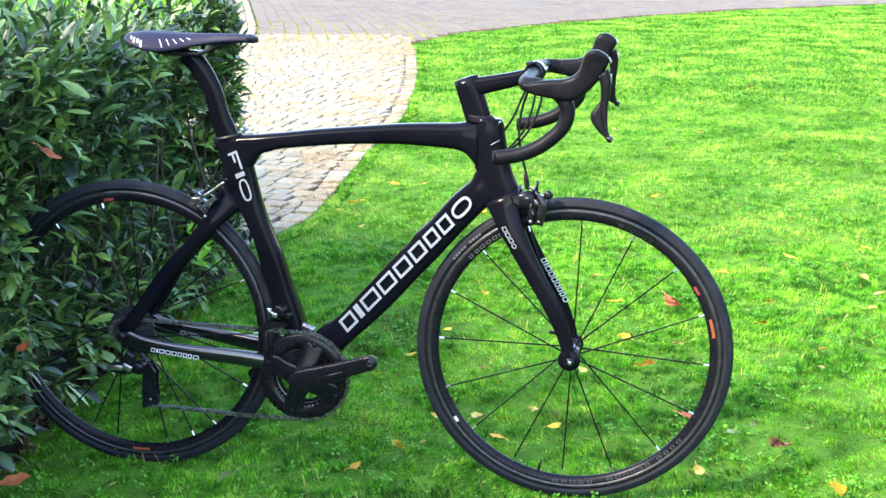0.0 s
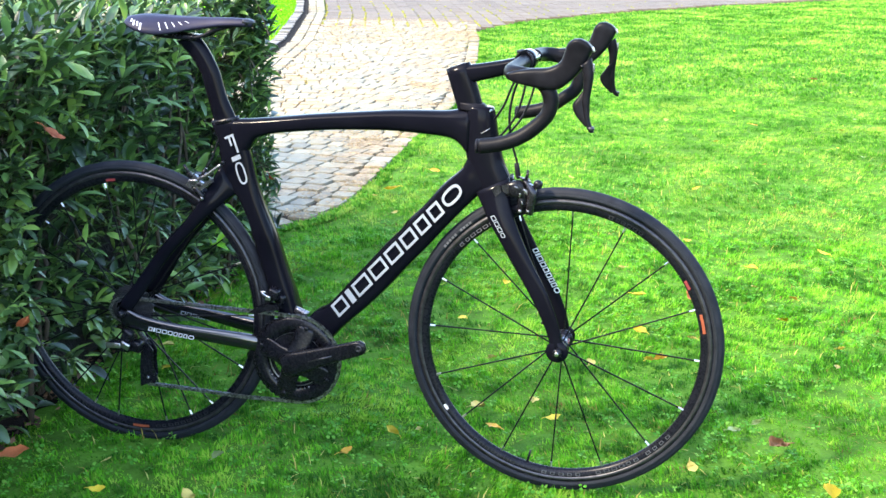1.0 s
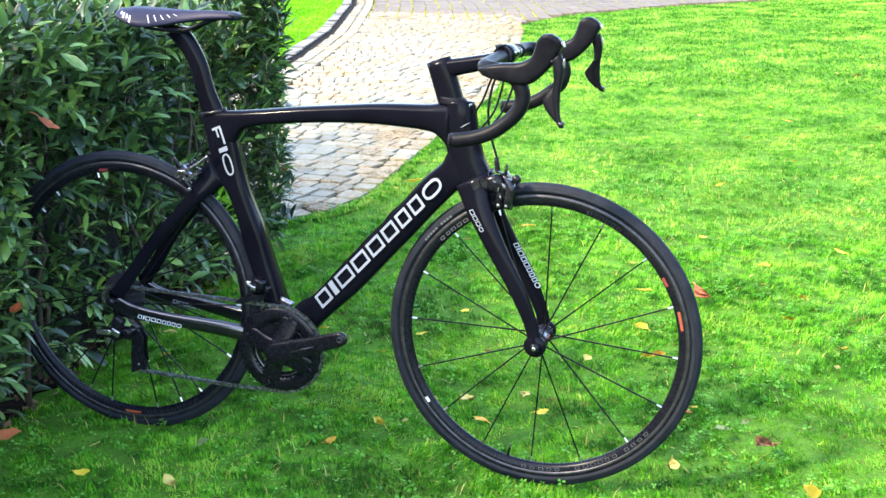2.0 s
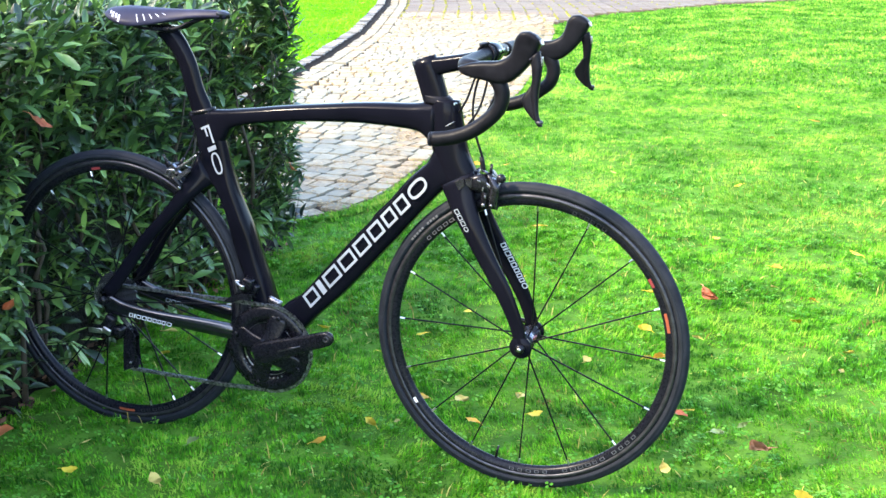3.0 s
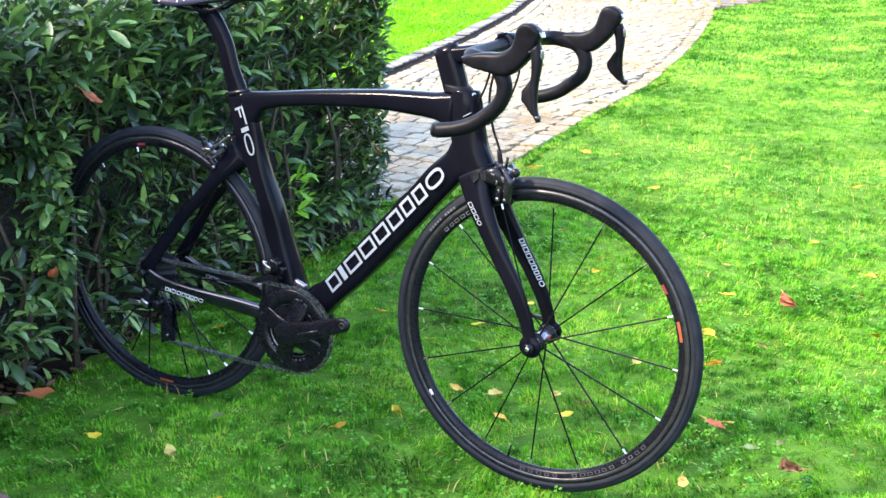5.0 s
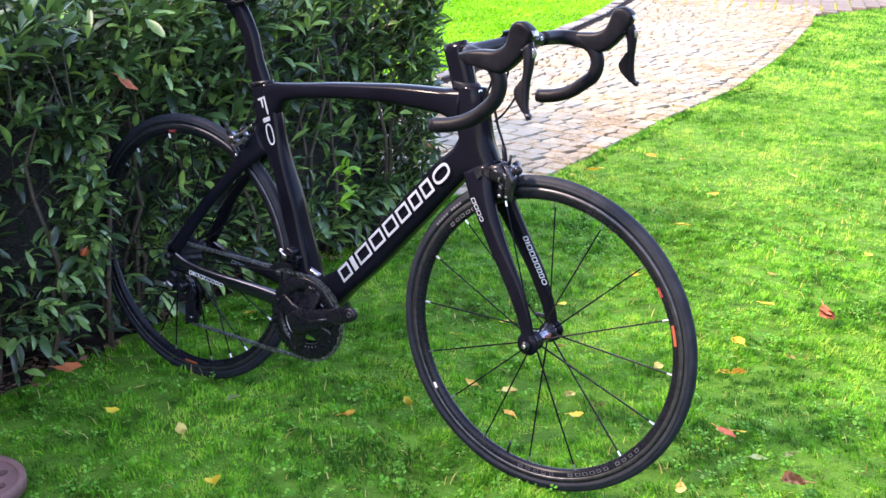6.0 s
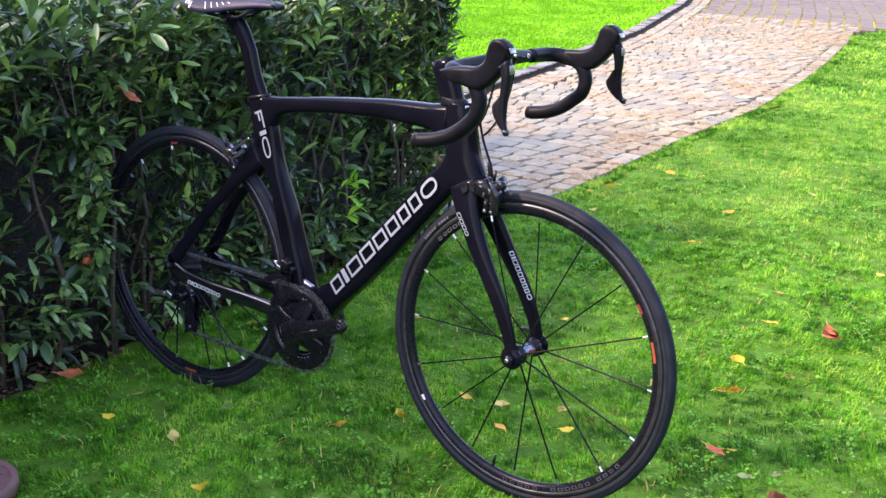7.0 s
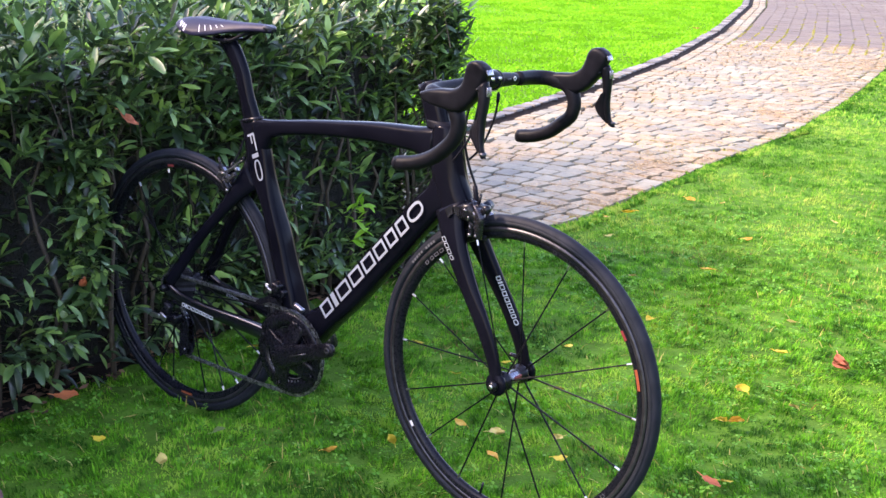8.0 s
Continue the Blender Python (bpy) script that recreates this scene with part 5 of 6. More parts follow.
# brakes
def caliper(name, label, at, tilt, mat):
    m = pose(at[0], 0, at[1], 0, tilt, 0)
    body = part(name, moved(merged(
        blade([(-0.006, 0.030, 0.008, 0.018, 0.008, 0.022), (-0.008, 0.022, 0.010, 0.008, 0.009, 0.0), (-0.006, 0.010, 0.010, -0.004, 0.009, -0.020), (-0.006, -0.004, 0.010, -0.008, 0.009, -0.033), (-0.004, -0.034, 0.010, -0.034, 0.007, -0.032)], power=2.6, n=12),
        blade([(-0.004, 0.034, 0.012, 0.024, 0.007, -0.024), (0.002, 0.026, 0.018, 0.012, 0.008, -0.004), (0.002, 0.012, 0.018, -0.002, 0.009, 0.020), (0.002, -0.006, 0.016, -0.010, 0.009, 0.033), (0.0, -0.034, 0.012, -0.034, 0.007, 0.032)], power=2.6, n=12)), m), mat, bike, label)
    for s in (-1, 1):
        part("brake_pad", moved(box(0.050, 0.010, 0.011, pose(0.004, 0.0185 * s, -0.036), 0.003), m), M_PLASTIC, body)
        part("pad_bolt", moved(lathe([(0.001, -0.003), (0.004, -0.003), (0.004, 0.003), (0.001, 0.003)], 10), m @ pose(0.003, 0.0405 * s, -0.032)), M_GREY, body)
    part("pivot_bolt", moved(lathe([(0.001, -0.004), (0.006, -0.004), (0.007, 0.0), (0.006, 0.004), (0.001, 0.005)], 12), m @ pose(0.020, 0, 0.008, 0, 0, 90)), M_GREY, body)
    part("cable_clamp", moved(merged(box(0.012, 0.010, 0.012, pose(0.006, -0.030, 0.026), 0.003), sweep([(0.004, -0.026, 0.030), (0.003, -0.022, 0.052)], [0.0035, 0.003], 8, 1)), m), M_BLACK, body)
    part("release_lever", moved(box(0.022, 0.005, 0.008, pose(0.008, -0.039, 0.010, 0, 30, 0), 0.002), m), M_GREY, body)
    return body


front_brake = caliper("front_brake", "black and silver dual-pivot front brake caliper", (0.902, 0.661), 8, M_BLACK)
for outline in ([(0.842, 0.672), (0.852, 0.681), (0.860, 0.680), (0.862, 0.668), (0.850, 0.657)], [(0.862, 0.682), (0.878, 0.684), (0.877, 0.664), (0.866, 0.668)]):
    part("brake_arm", plate(outline, -0.047, -0.038), M_DULL, front_brake, "dark grey brake arm", False)
part("outer_arm", blade([(0.893, 0.700, 0.908, 0.690, 0.006, -0.030), (0.906, 0.696, 0.927, 0.683, 0.009, -0.036), (0.915, 0.672, 0.936, 0.667, 0.010, -0.040), (0.914, 0.646, 0.931, 0.643, 0.008, -0.040), (0.911, 0.624, 0.926, 0.622, 0.006, -0.036)], power=3.0, n=14, steps=3), M_DULL, front_brake, "dark grey curved outer arm")
part("inner_arm", blade([(0.868, 0.684, 0.872, 0.656, 0.010, -0.034), (0.886, 0.692, 0.890, 0.656, 0.012, -0.035), (0.904, 0.692, 0.906, 0.648, 0.011, -0.032), (0.914, 0.676, 0.914, 0.628, 0.009, -0.030)], power=2.8, n=14, steps=2), M_BLACK, front_brake)
for x, z, w, h, turn in ((0.893, 0.680, 0.008, 0.003, 20), (0.901, 0.664, 0.003, 0.009, 10), (0.906, 0.648, 0.003, 0.007, -15)):
    part("brake_link", box(w, 0.004, h, pose(x, -0.0475, z, 0, turn, 0), 0.0010), M_GREY, front_brake)
part("arm_knob", moved(lathe([(0.002, -0.008), (0.008, -0.007), (0.010, 0.0), (0.008, 0.007), (0.002, 0.008)], 14), pose(0.936, -0.036, 0.686)), M_BLACK, front_brake)
for v in (0.630, 0.648):
    part("pad_screw", moved(lathe([(0.001, -0.0012), (0.003, -0.001), (0.003, 0.001), (0.001, 0.0012)], 10), pose(0.918, -0.0455, v)), M_GREY, front_brake)
rear_brake = caliper("rear_brake", "black and silver rear brake caliper", (0.172, 0.634), -35, M_BLACK)
for outline in ([(0.154, 0.637), (0.178, 0.662), (0.186, 0.655), (0.165, 0.630)], [(0.168, 0.628), (0.183, 0.623), (0.220, 0.648), (0.214, 0.655), (0.197, 0.643), (0.186, 0.650)]):
    part("silver_brake_arm", plate(outline, -0.040, -0.031), M_GREY, rear_brake, "silver-grey brake arm", False)
part("arm_screw", moved(lathe([(0.001, -0.002), (0.004, -0.002), (0.004, 0.002), (0.001, 0.002)], 10), pose(0.188, -0.041, 0.640)), M_BLACK, rear_brake)
part("release_arm", sweep([(0.186, -0.036, 0.652), (0.205, -0.036, 0.662), (0.222, -0.034, 0.675), (0.240, -0.032, 0.688)], [0.0042, 0.0038, 0.0034, 0.003], 8, 2), M_GREY, rear_brake)
part("arm_knob", box(0.012, 0.010, 0.008, pose(0.241, -0.032, 0.690, 0, -35, 0), 0.003), M_BLACK, rear_brake)
part("barrel_adjuster", sweep([(0.186, -0.026, 0.654), (0.198, -0.024, 0.674)], [0.0045, 0.0035], 10, 1), M_BLACK, rear_brake)
part("cable", sweep([(0.199, -0.024, 0.676), (0.212, -0.018, 0.70), (0.224, -0.012, 0.735), (0.232, -0.008, 0.752)], 0.0022, 8, 4), M_PLASTIC, bike)

# plain marks where lettering is painted on the frame
def mark_row(name, start, along_way, high_way, widths, gap, height, slant, y, material, parent, slit=True, shapes=""):
    """A row of plain slanted blocks, each with a slit, lying on a plane y = constant."""
    a, h = Vector((along_way[0], 0, along_way[1])).normalized(), Vector((high_way[0], 0, high_way[1])).normalized()
    pos = 0.0
    for i, w in enumerate(widths):
        bm = bmesh.new()

        def quad(s0, s1, t0, t1):
            pts = []
            for s, t in ((s0, t0), (s1, t0), (s1, t1), (s0, t1)):
                p = Vector((start[0], y, start[1])) + a * (pos + s * w + slant * t * height) + h * (t * height)
                pts.append(bm.verts.new(p))
            bm.faces.new(pts)
        if slit and i == len(widths) - 1 and w > 0.5 * height:
            ring = []
            for k in range(20):
                c, q = oval(2 * math.pi * k / 20, 2.6)
                for f in (0.0, 0.18):
                    u, v = 0.5 + c * (0.5 - f * height / w), 0.5 + q * (0.5 - f)
                    ring.append(bm.verts.new(Vector((start[0], y, start[1])) + a * (pos + u * w + slant * v * height) + h * (v * height)))
            for k in range(20):
                j = (k + 1) % 20
                bm.faces.new((ring[2 * k], ring[2 * j], ring[2 * j + 1], ring[2 * k + 1]))
        elif shapes and shapes[i] == "F":
            e = 0.22 * height / w
            quad(0, e, 0, 1)
            quad(e, 1, 0.78, 1)
            quad(e, 0.55, 0.34, 0.54)
        elif slit and w > 0.5 * height:
            e = 0.19 * height / w
            quad(0, e, 0, 1)
            quad(1 - e, 1, 0, 1)
            quad(e, 1 - e, 0.83, 1)
            quad(e, 1 - e, 0, 0.17)
        else:
            quad(0, 1, 0, 1)
        part(name, bm, material, parent, smooth=False)
        pos += w + gap
    return pos


DOWN = (0.244, 0.261)
mark_row("frame_mark", (0.505, 0.361), DOWN, (-0.261, 0.244), [0.038, 0.0135, 0.046, 0.044, 0.041, 0.038, 0.033, 0.033, 0.052], 0.0085, 0.0315, 0.16, -0.0345, M_SILVER, bike)
mark_row("frame_mark", (0.243, 0.745), (0.035, -0.108), (0.95, 0.31), [0.042, 0.010, 0.050], 0.0045, 0.022, -0.1, -0.0215, M_SILVER, bike, True, "F10")
mark_row("frame_mark", (0.064, 0.304), (0.116, -0.013), (0.013, 0.116), [0.010, 0.004, 0.012, 0.012, 0.011, 0.010, 0.009, 0.009, 0.014], 0.0026, 0.0095, 0.2, -0.0770, M_WHITE, bike)
mark_row("frame_mark", (0.080, 0.302), (0.101, -0.014), (0.014, 0.101), [0.012, 0.012, 0.012, 0.010, 0.005, 0.014], 0.003, 0.009, 0.2, 0.0545, M_SILVER, bike)
mark_row("fork_mark", (0.9165, 0.529), (0.056, -0.098), (0.098, 0.056), [0.010, 0.004, 0.012, 0.011, 0.011, 0.010, 0.009, 0.009, 0.013], 0.0025, 0.012, 0.1, 0.0352, M_WHITE, fork)
mark_row("fork_mark", (0.842, 0.617), (0.026, -0.045), (0.045, 0.026), [0.012, 0.011, 0.011, 0.011], 0.0022, 0.009, 0.1, -0.0558, M_SILVER, fork)


# ---- fallen leaves and small things on the lawn ----
def fallen_mesh(name, length, width, curl, cup, seed, material):
    r = random.Random(seed)
    bm = bmesh.new()
    nx, ny = 7, 4
    rows = []
    for i in range(nx + 1):
        s = i / nx
        half = width / 2 * (math.sin(math.pi * min(max(s, 0.03), 0.985)) ** 0.75)
        row = []
        for j in range(ny + 1):
            t = -1 + 2 * j / ny
            z = curl * length * (s - 0.5) ** 2 * 4 * 0.25 + cup * half * abs(t) ** 1.5 + r.uniform(-0.045, 0.045) * length
            row.append(bm.verts.new(((s - 0.5) * length, half * t + r.uniform(-0.035, 0.035) * length, z)))
        rows.append(row)
    for a, b in zip(rows, rows[1:]):
        for j in range(ny):
            bm.faces.new((a[j], a[j + 1], b[j + 1], b[j]))
    bmesh.ops.solidify(bm, geom=list(bm.faces), thickness=0.012 * length)
    stem = sweep([(-length * 0.48, 0, curl * length * 0.25), (-length * 0.62, 0.03 * length, curl * length * 0.3), (-length * 0.85, 0.1 * length, 0.05 * length)], [0.022 * length, 0.018 * length, 0.015 * length], 6, 2)
    bm = merged(bm, stem)
    me = bpy.data.meshes.new(name)
    bm.to_mesh(me)
    bm.free()
    me.materials.append(material)
    me.shade_smooth()
    return me


LEAF_TONES = {
    "yellow": (plain("yellow_autumn_leaf", (0.55, 0.40, 0.02), (0.70, 0.56, 0.04), 0.5, 0.0, 60.0, 0.3, 0.001), "small yellow fallen leaf lying in the grass"),
    "gold": (plain("golden_autumn_leaf", (0.56, 0.31, 0.03), (0.68, 0.43, 0.05), 0.5, 0.0, 60.0, 0.3, 0.001), "golden orange fallen leaf lying in the grass"),
    "pale": (plain("pale_dry_leaf", (0.42, 0.34, 0.07), (0.55, 0.46, 0.12), 0.6, 0.0, 60.0, 0.3, 0.001), "pale dry fallen leaf lying in the grass"),
    "red": (plain("red_brown_leaf", (0.48, 0.11, 0.045), (0.68, 0.24, 0.11), 0.5, 0.0, 60.0, 0.3, 0.001), "red-brown fallen leaf lying in the grass"),
    "green": (plain("grey_green_leaf", (0.16, 0.24, 0.07), (0.26, 0.33, 0.11), 0.5, 0.0, 60.0, 0.3, 0.001), "grey-green fallen leaf lying in the grass"),
    "brown": (plain("brown_dry_leaf", (0.26, 0.12, 0.05), (0.4, 0.19, 0.085), 0.7, 0.0, 60.0, 0.3, 0.001), "brown curled fallen leaf lying in the grass"),
}
FALLEN = [  # x, y, tone, length in cm
    (-0.10, 2.62, "yellow", 4.0), (-0.19, 2.49, "gold", 3.4), (0.11, 3.13, "pale", 3.4), (0.09, 2.80, "pale", 4.2), (0.135, 2.685, "gold", 4.2), (0.28, 2.755, "yellow", 3.6),
    (0.38, 3.12, "pale", 3.4), (0.55, 3.74, "yellow", 4.6), (0.51, 4.04, "pale", 3.2), (0.725, 3.73, "red", 7.5), (0.97, 3.54, "yellow", 4.0), (1.09, 3.31, "yellow", 4.0),
    (1.05, 3.17, "pale", 3.4), (0.54, 3.17, "yellow", 4.4), (0.575, 3.185, "gold", 4.0), (0.53, 3.40, "yellow", 4.4), (0.62, 2.82, "red", 5.0), (0.59, 2.51, "pale", 3.6),
    (0.80, 2.64, "brown", 6.5), (0.71, 2.72, "green", 3.6), (0.77, 2.77, "green", 3.4), (1.25, 4.32, "yellow", 4.6), (0.96, 4.07, "gold", 3.6), (1.58, 4.45, "yellow", 5.0),
    (-0.10, 3.24, "yellow", 3.2), (-0.18, 3.09, "yellow", 3.4), (1.45, 4.07, "pale", 4.0), (-0.45, 5.15, "yellow", 7.0), (-0.50, 5.02, "gold", 5.0), (-0.38, 4.74, "pale", 3.4),
    (-0.62, 4.93, "pale", 3.0), (-0.29, 5.52, "gold", 5.0), (-0.15, 5.54, "gold", 5.0), (-0.68, 2.25, "yellow", 3.6), (-0.47, 2.43, "green", 3.4), (-0.39, 3.24, "yellow", 4.6),
    (-0.71, 2.39, "pale", 2.6), (-0.04, 2.64, "pale", 2.6), (0.12, 3.82, "yellow", 3.6), (-0.09, 4.23, "pale", 3.4), (0.11, 4.45, "gold", 5.0), (0.12, 4.96, "gold", 4.6),
    (0.87, 2.41, "yellow", 5.0), (1.44, 3.87, "pale", 4.0), (0.65, 2.84, "yellow", 3.4), (-0.48, 2.24, "pale", 4.2), (0.23, 2.85, "pale", 3.6), (1.89, 6.9, "yellow", 5.0),
    (1.43, 7.08, "gold", 5.0), (1.14, 6.51, "yellow", 5.0), (-0.28, 2.08, "yellow", 4.6), (0.0, 3.45, "yellow", 3.2), (-0.925, 2.385, "orange", 7.2), (-3.12, 14.6, "red", 9.0), (2.2, 9.2, "brown", 6.0),
    (2.75, 7.6, "red", 6.0), (-0.75, 2.93, "yellow", 5.0), (-0.012, 2.80, "gold", 3.6), (-0.80, 3.09, "pale", 4.0), (0.35, 5.5, "pale", 4.0), (0.9, 5.3, "yellow", 4.0), (1.3, 5.9, "pale", 4.0)]
LEAF_TONES["orange"] = (plain("orange_dead_leaf", (0.62, 0.18, 0.06), (0.8, 0.29, 0.12), 0.5, 0.0, 50.0, 0.3, 0.001), "orange dead laurel leaf at the hedge's foot")
rx = random.Random(77)
for i in range(46):
    lx, ly = rx.uniform(0.3, 2.6), rx.uniform(3.2, 9.5)
    if lx < 0.45 + 0.38 * ly:
        FALLEN.append((lx, ly, rx.choice(("yellow", "pale", "gold", "green", "pale")), rx.uniform(2.0, 3.6)))
leaf_shapes = {}
rf = random.Random(31)
for i, (x, y, tone, cm) in enumerate(FALLEN):
    mat, text = LEAF_TONES[tone]
    key = (tone, i % 4)
    if key not in leaf_shapes:
        leaf_shapes[key] = fallen_mesh("fallen_leaf", 1.0, (0.42 if tone == "orange" else 0.62 + 0.12 * (i % 4) - 0.1), (0.25, 0.5, 0.1, 0.35)[i % 4], (0.3, 0.1, 0.5, 0.25)[i % 4], i, mat)
    ob = new("fallen_leaf", leaf_shapes[key])
    z = float(ground_height(np.array([x]), np.array([y]))[0])
    ob.matrix_world = pose(x, y, z + (0.042 if tone == "orange" else 0.034), 24 if tone == "orange" else rf.uniform(-16, 16), rf.uniform(-16, 16), 14 if tone == "orange" else rf.uniform(0, 360)) @ Matrix.Scale(cm / 100, 4)
    tagged(ob, text, "leaf", "fallen leaves on the lawn")

# dead leaves caught in the hedge
for i, (x, y, z, rot) in enumerate(((-0.86, 2.58, 0.70, 30), (-0.72, 4.02, 0.29, 80), (-0.90, 2.43, 0.30, 150))):
    ob = new("dead_leaf", fallen_mesh("dead_leaf", 0.054, 0.022, 0.7, 0.7, 70 + i, LEAF_TONES["red"][0]))
    ob.matrix_world = pose(x, y, z, 40, 35, rot)
    tagged(ob, "red-brown dead leaf caught in the laurel hedge", "leaf")

# earth strip at the hedge's foot, near black to stand in for its shade
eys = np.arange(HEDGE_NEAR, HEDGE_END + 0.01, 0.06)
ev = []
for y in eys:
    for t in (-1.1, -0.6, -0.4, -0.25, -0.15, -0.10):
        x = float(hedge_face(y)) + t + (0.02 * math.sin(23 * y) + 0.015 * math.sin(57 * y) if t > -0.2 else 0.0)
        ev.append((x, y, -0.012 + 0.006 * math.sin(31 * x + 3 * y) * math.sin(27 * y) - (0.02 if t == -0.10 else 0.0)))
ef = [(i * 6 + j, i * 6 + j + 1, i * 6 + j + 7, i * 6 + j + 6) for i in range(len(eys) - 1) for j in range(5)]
tagged(mesh_arrays("bed_earth", ev, ef, M_EARTH_SHADE, None, "", "", True), "dark earth under the laurel hedge, its tone standing in for shade", kind="structure")

# brown litter on the bare earth at the hedge's foot
lr = np.random.default_rng(91)
n = 1000
ly = lr.uniform(1.5, 4.15, n)
lx = hedge_face(ly) + lr.normal(-0.17, 0.055, n)
lz = ground_height(lx, ly) + lr.uniform(0.004, 0.016, n)
la, ls = lr.uniform(0, 6.28, n), lr.uniform(0.008, 0.022, n)
lv = []
for da, rad in ((0.0, 1.0), (1.25, 0.45), (3.14, 1.0), (-1.25, 0.45)):
    lv.append(np.column_stack([lx + np.cos(la + da) * ls * rad, ly + np.sin(la + da) * ls * rad, lz + lr.uniform(-0.004, 0.006, n)]))
M_LITTER = leafy("brown_leaf_litter", [(0.0, (0.05, 0.03, 0.018)), (0.6, (0.12, 0.07, 0.04)), (1.0, (0.26, 0.13, 0.07))], 0.8, 0.1, 0.3, 3.0, 0.2)
mesh_arrays("leaf_litter", np.stack(lv, 1).reshape(-1, 3), np.arange(n)[:, None] * 4 + [0, 1, 2, 3], M_LITTER, None, "dry brown leaf litter on bare earth below the hedge", "stuff")

# a round perforated clay drain cover sunk in the lawn beside the hedge
def holed_disc(radius, thick, holes):
    """A disc with round holes through it, its top at z = 0."""
    bm = bmesh.new()
    edges = []
    for cx, cy, r, n in [(0.0, 0.0, radius, 48)] + [(x, y, q, 16) for x, y, q in holes]:
        ring = [bm.verts.new((cx + r * math.cos(2 * math.pi * i / n), cy + r * math.sin(2 * math.pi * i / n), 0)) for i in range(n)]
        edges += [bm.edges.new((ring[i], ring[(i + 1) % n])) for i in range(n)]
    bmesh.ops.triangle_fill(bm, use_beauty=True, edges=edges)
    got = bmesh.ops.extrude_face_region(bm, geom=list(bm.faces))
    bmesh.ops.translate(bm, verts=[v for v in got["geom"] if isinstance(v, bmesh.types.BMVert)], vec=(0, 0, -thick))
    bmesh.ops.recalc_face_normals(bm, faces=bm.faces)
    return bm


holes = [(0.074 * math.cos(2 * math.pi * k / 8 + 0.29), 0.074 * math.sin(2 * math.pi * k / 8 + 0.29), 0.014) for k in range(8)] + [(0.0, 0.0, 0.016)]
drain = part("drain_cover", holed_disc(0.104, 0.02, holes), M_CLAY, None, "", False)
drain.matrix_world = pose(-0.722, 1.842, 0.004, 1, -1, 0)
tagged(drain, "round red-brown perforated clay drain cover sunk in the lawn", "drain cover")
part("rim", moved(lathe([(0.104, -0.02), (0.104, 0.004), (0.107, 0.007), (0.116, 0.006), (0.12, 0.001), (0.12, -0.02)], 48, closed=True), pose(0, 0, 0, 90, 0, 0)), M_CLAY, drain)
part("pit", moved(lathe([(0.001, 0.0), (0.103, 0.0), (0.103, 0.004), (0.001, 0.004)], 32), pose(0, 0, -0.028, 90, 0, 0)), M_EARTH_SHADE, drain, "dark earth under the cover")

# ---- paved path: setts, edging and kerb ----
pathway = tagged(new("path"), "pale granite sett path with sandy litter between lawns", kind="structure")


def sett_mesh(seed):
    """A cut stone about 1 x 1 x 1, its top a little domed and chipped."""
    r = random.Random(seed)
    bm = bmesh.new()
    corner = [(-0.5, -0.5), (0.5, -0.5), (0.5, 0.5), (-0.5, 0.5)]
    square = [(x + r.uniform(-0.07, 0.035), y + r.uniform(-0.07, 0.035)) for x, y in corner]
    j = []
    for i, (x, y) in enumerate(square):
        cut = r.uniform(0.05, 0.13)
        for nx, ny in (square[i - 1], square[(i + 1) % 4]):
            j.append((x + (nx - x) * cut, y + (ny - y) * cut))
    low = [bm.verts.new((x, y, -1)) for x, y in j]
    mid = [bm.verts.new((x, y, -0.13 + r.uniform(-0.03, 0.02))) for x, y in j]
    top = [bm.verts.new((x * 0.95, y * 0.94, 0.0 + r.uniform(-0.03, 0.02))) for x, y in j]
    eye = bm.verts.new((r.uniform(-0.1, 0.1), r.uniform(-0.1, 0.1), 0.012))
    for a, b in ((low, mid), (mid, top)):
        for i in range(8):
            bm.faces.new((a[i], a[(i + 1) % 8], b[(i + 1) % 8], b[i]))
    for i in range(8):
        bm.faces.new((top[i], top[(i + 1) % 8], eye))
    return bm


SETTS = []
for k in range(14):
    bm = sett_mesh(k)
    me = bpy.data.meshes.new("sett")
    bm.to_mesh(me)
    bm.free()
    me.materials.append(M_SETT)
    co = np.array([v.co[:] for v in me.vertices])
    SETTS.append((me, co, [list(p.vertices) for p in me.polygons]))
kerb_data = []
for me, *rest in SETTS[:6]:
    k = me.copy()
    k.materials.clear()
    k.materials.append(M_KERB)
    kerb_data.append(k)
rs = random.Random(17)
stones = []  # y for sorting, pose, kind, is kerb


def lay(x, y, z, sx, sy, sz, turn, kerb=False):
    m = pose(x, y, z, rs.uniform(-0.8, 0.8), rs.uniform(-0.8, 0.8), turn) @ Matrix.Diagonal((sx, sy, sz, 1))
    stones.append((y, m, rs.randrange(6 if kerb else 14), kerb))


# rows in shallow arcs across the path, cut short where they meet its edges
y = 4.0
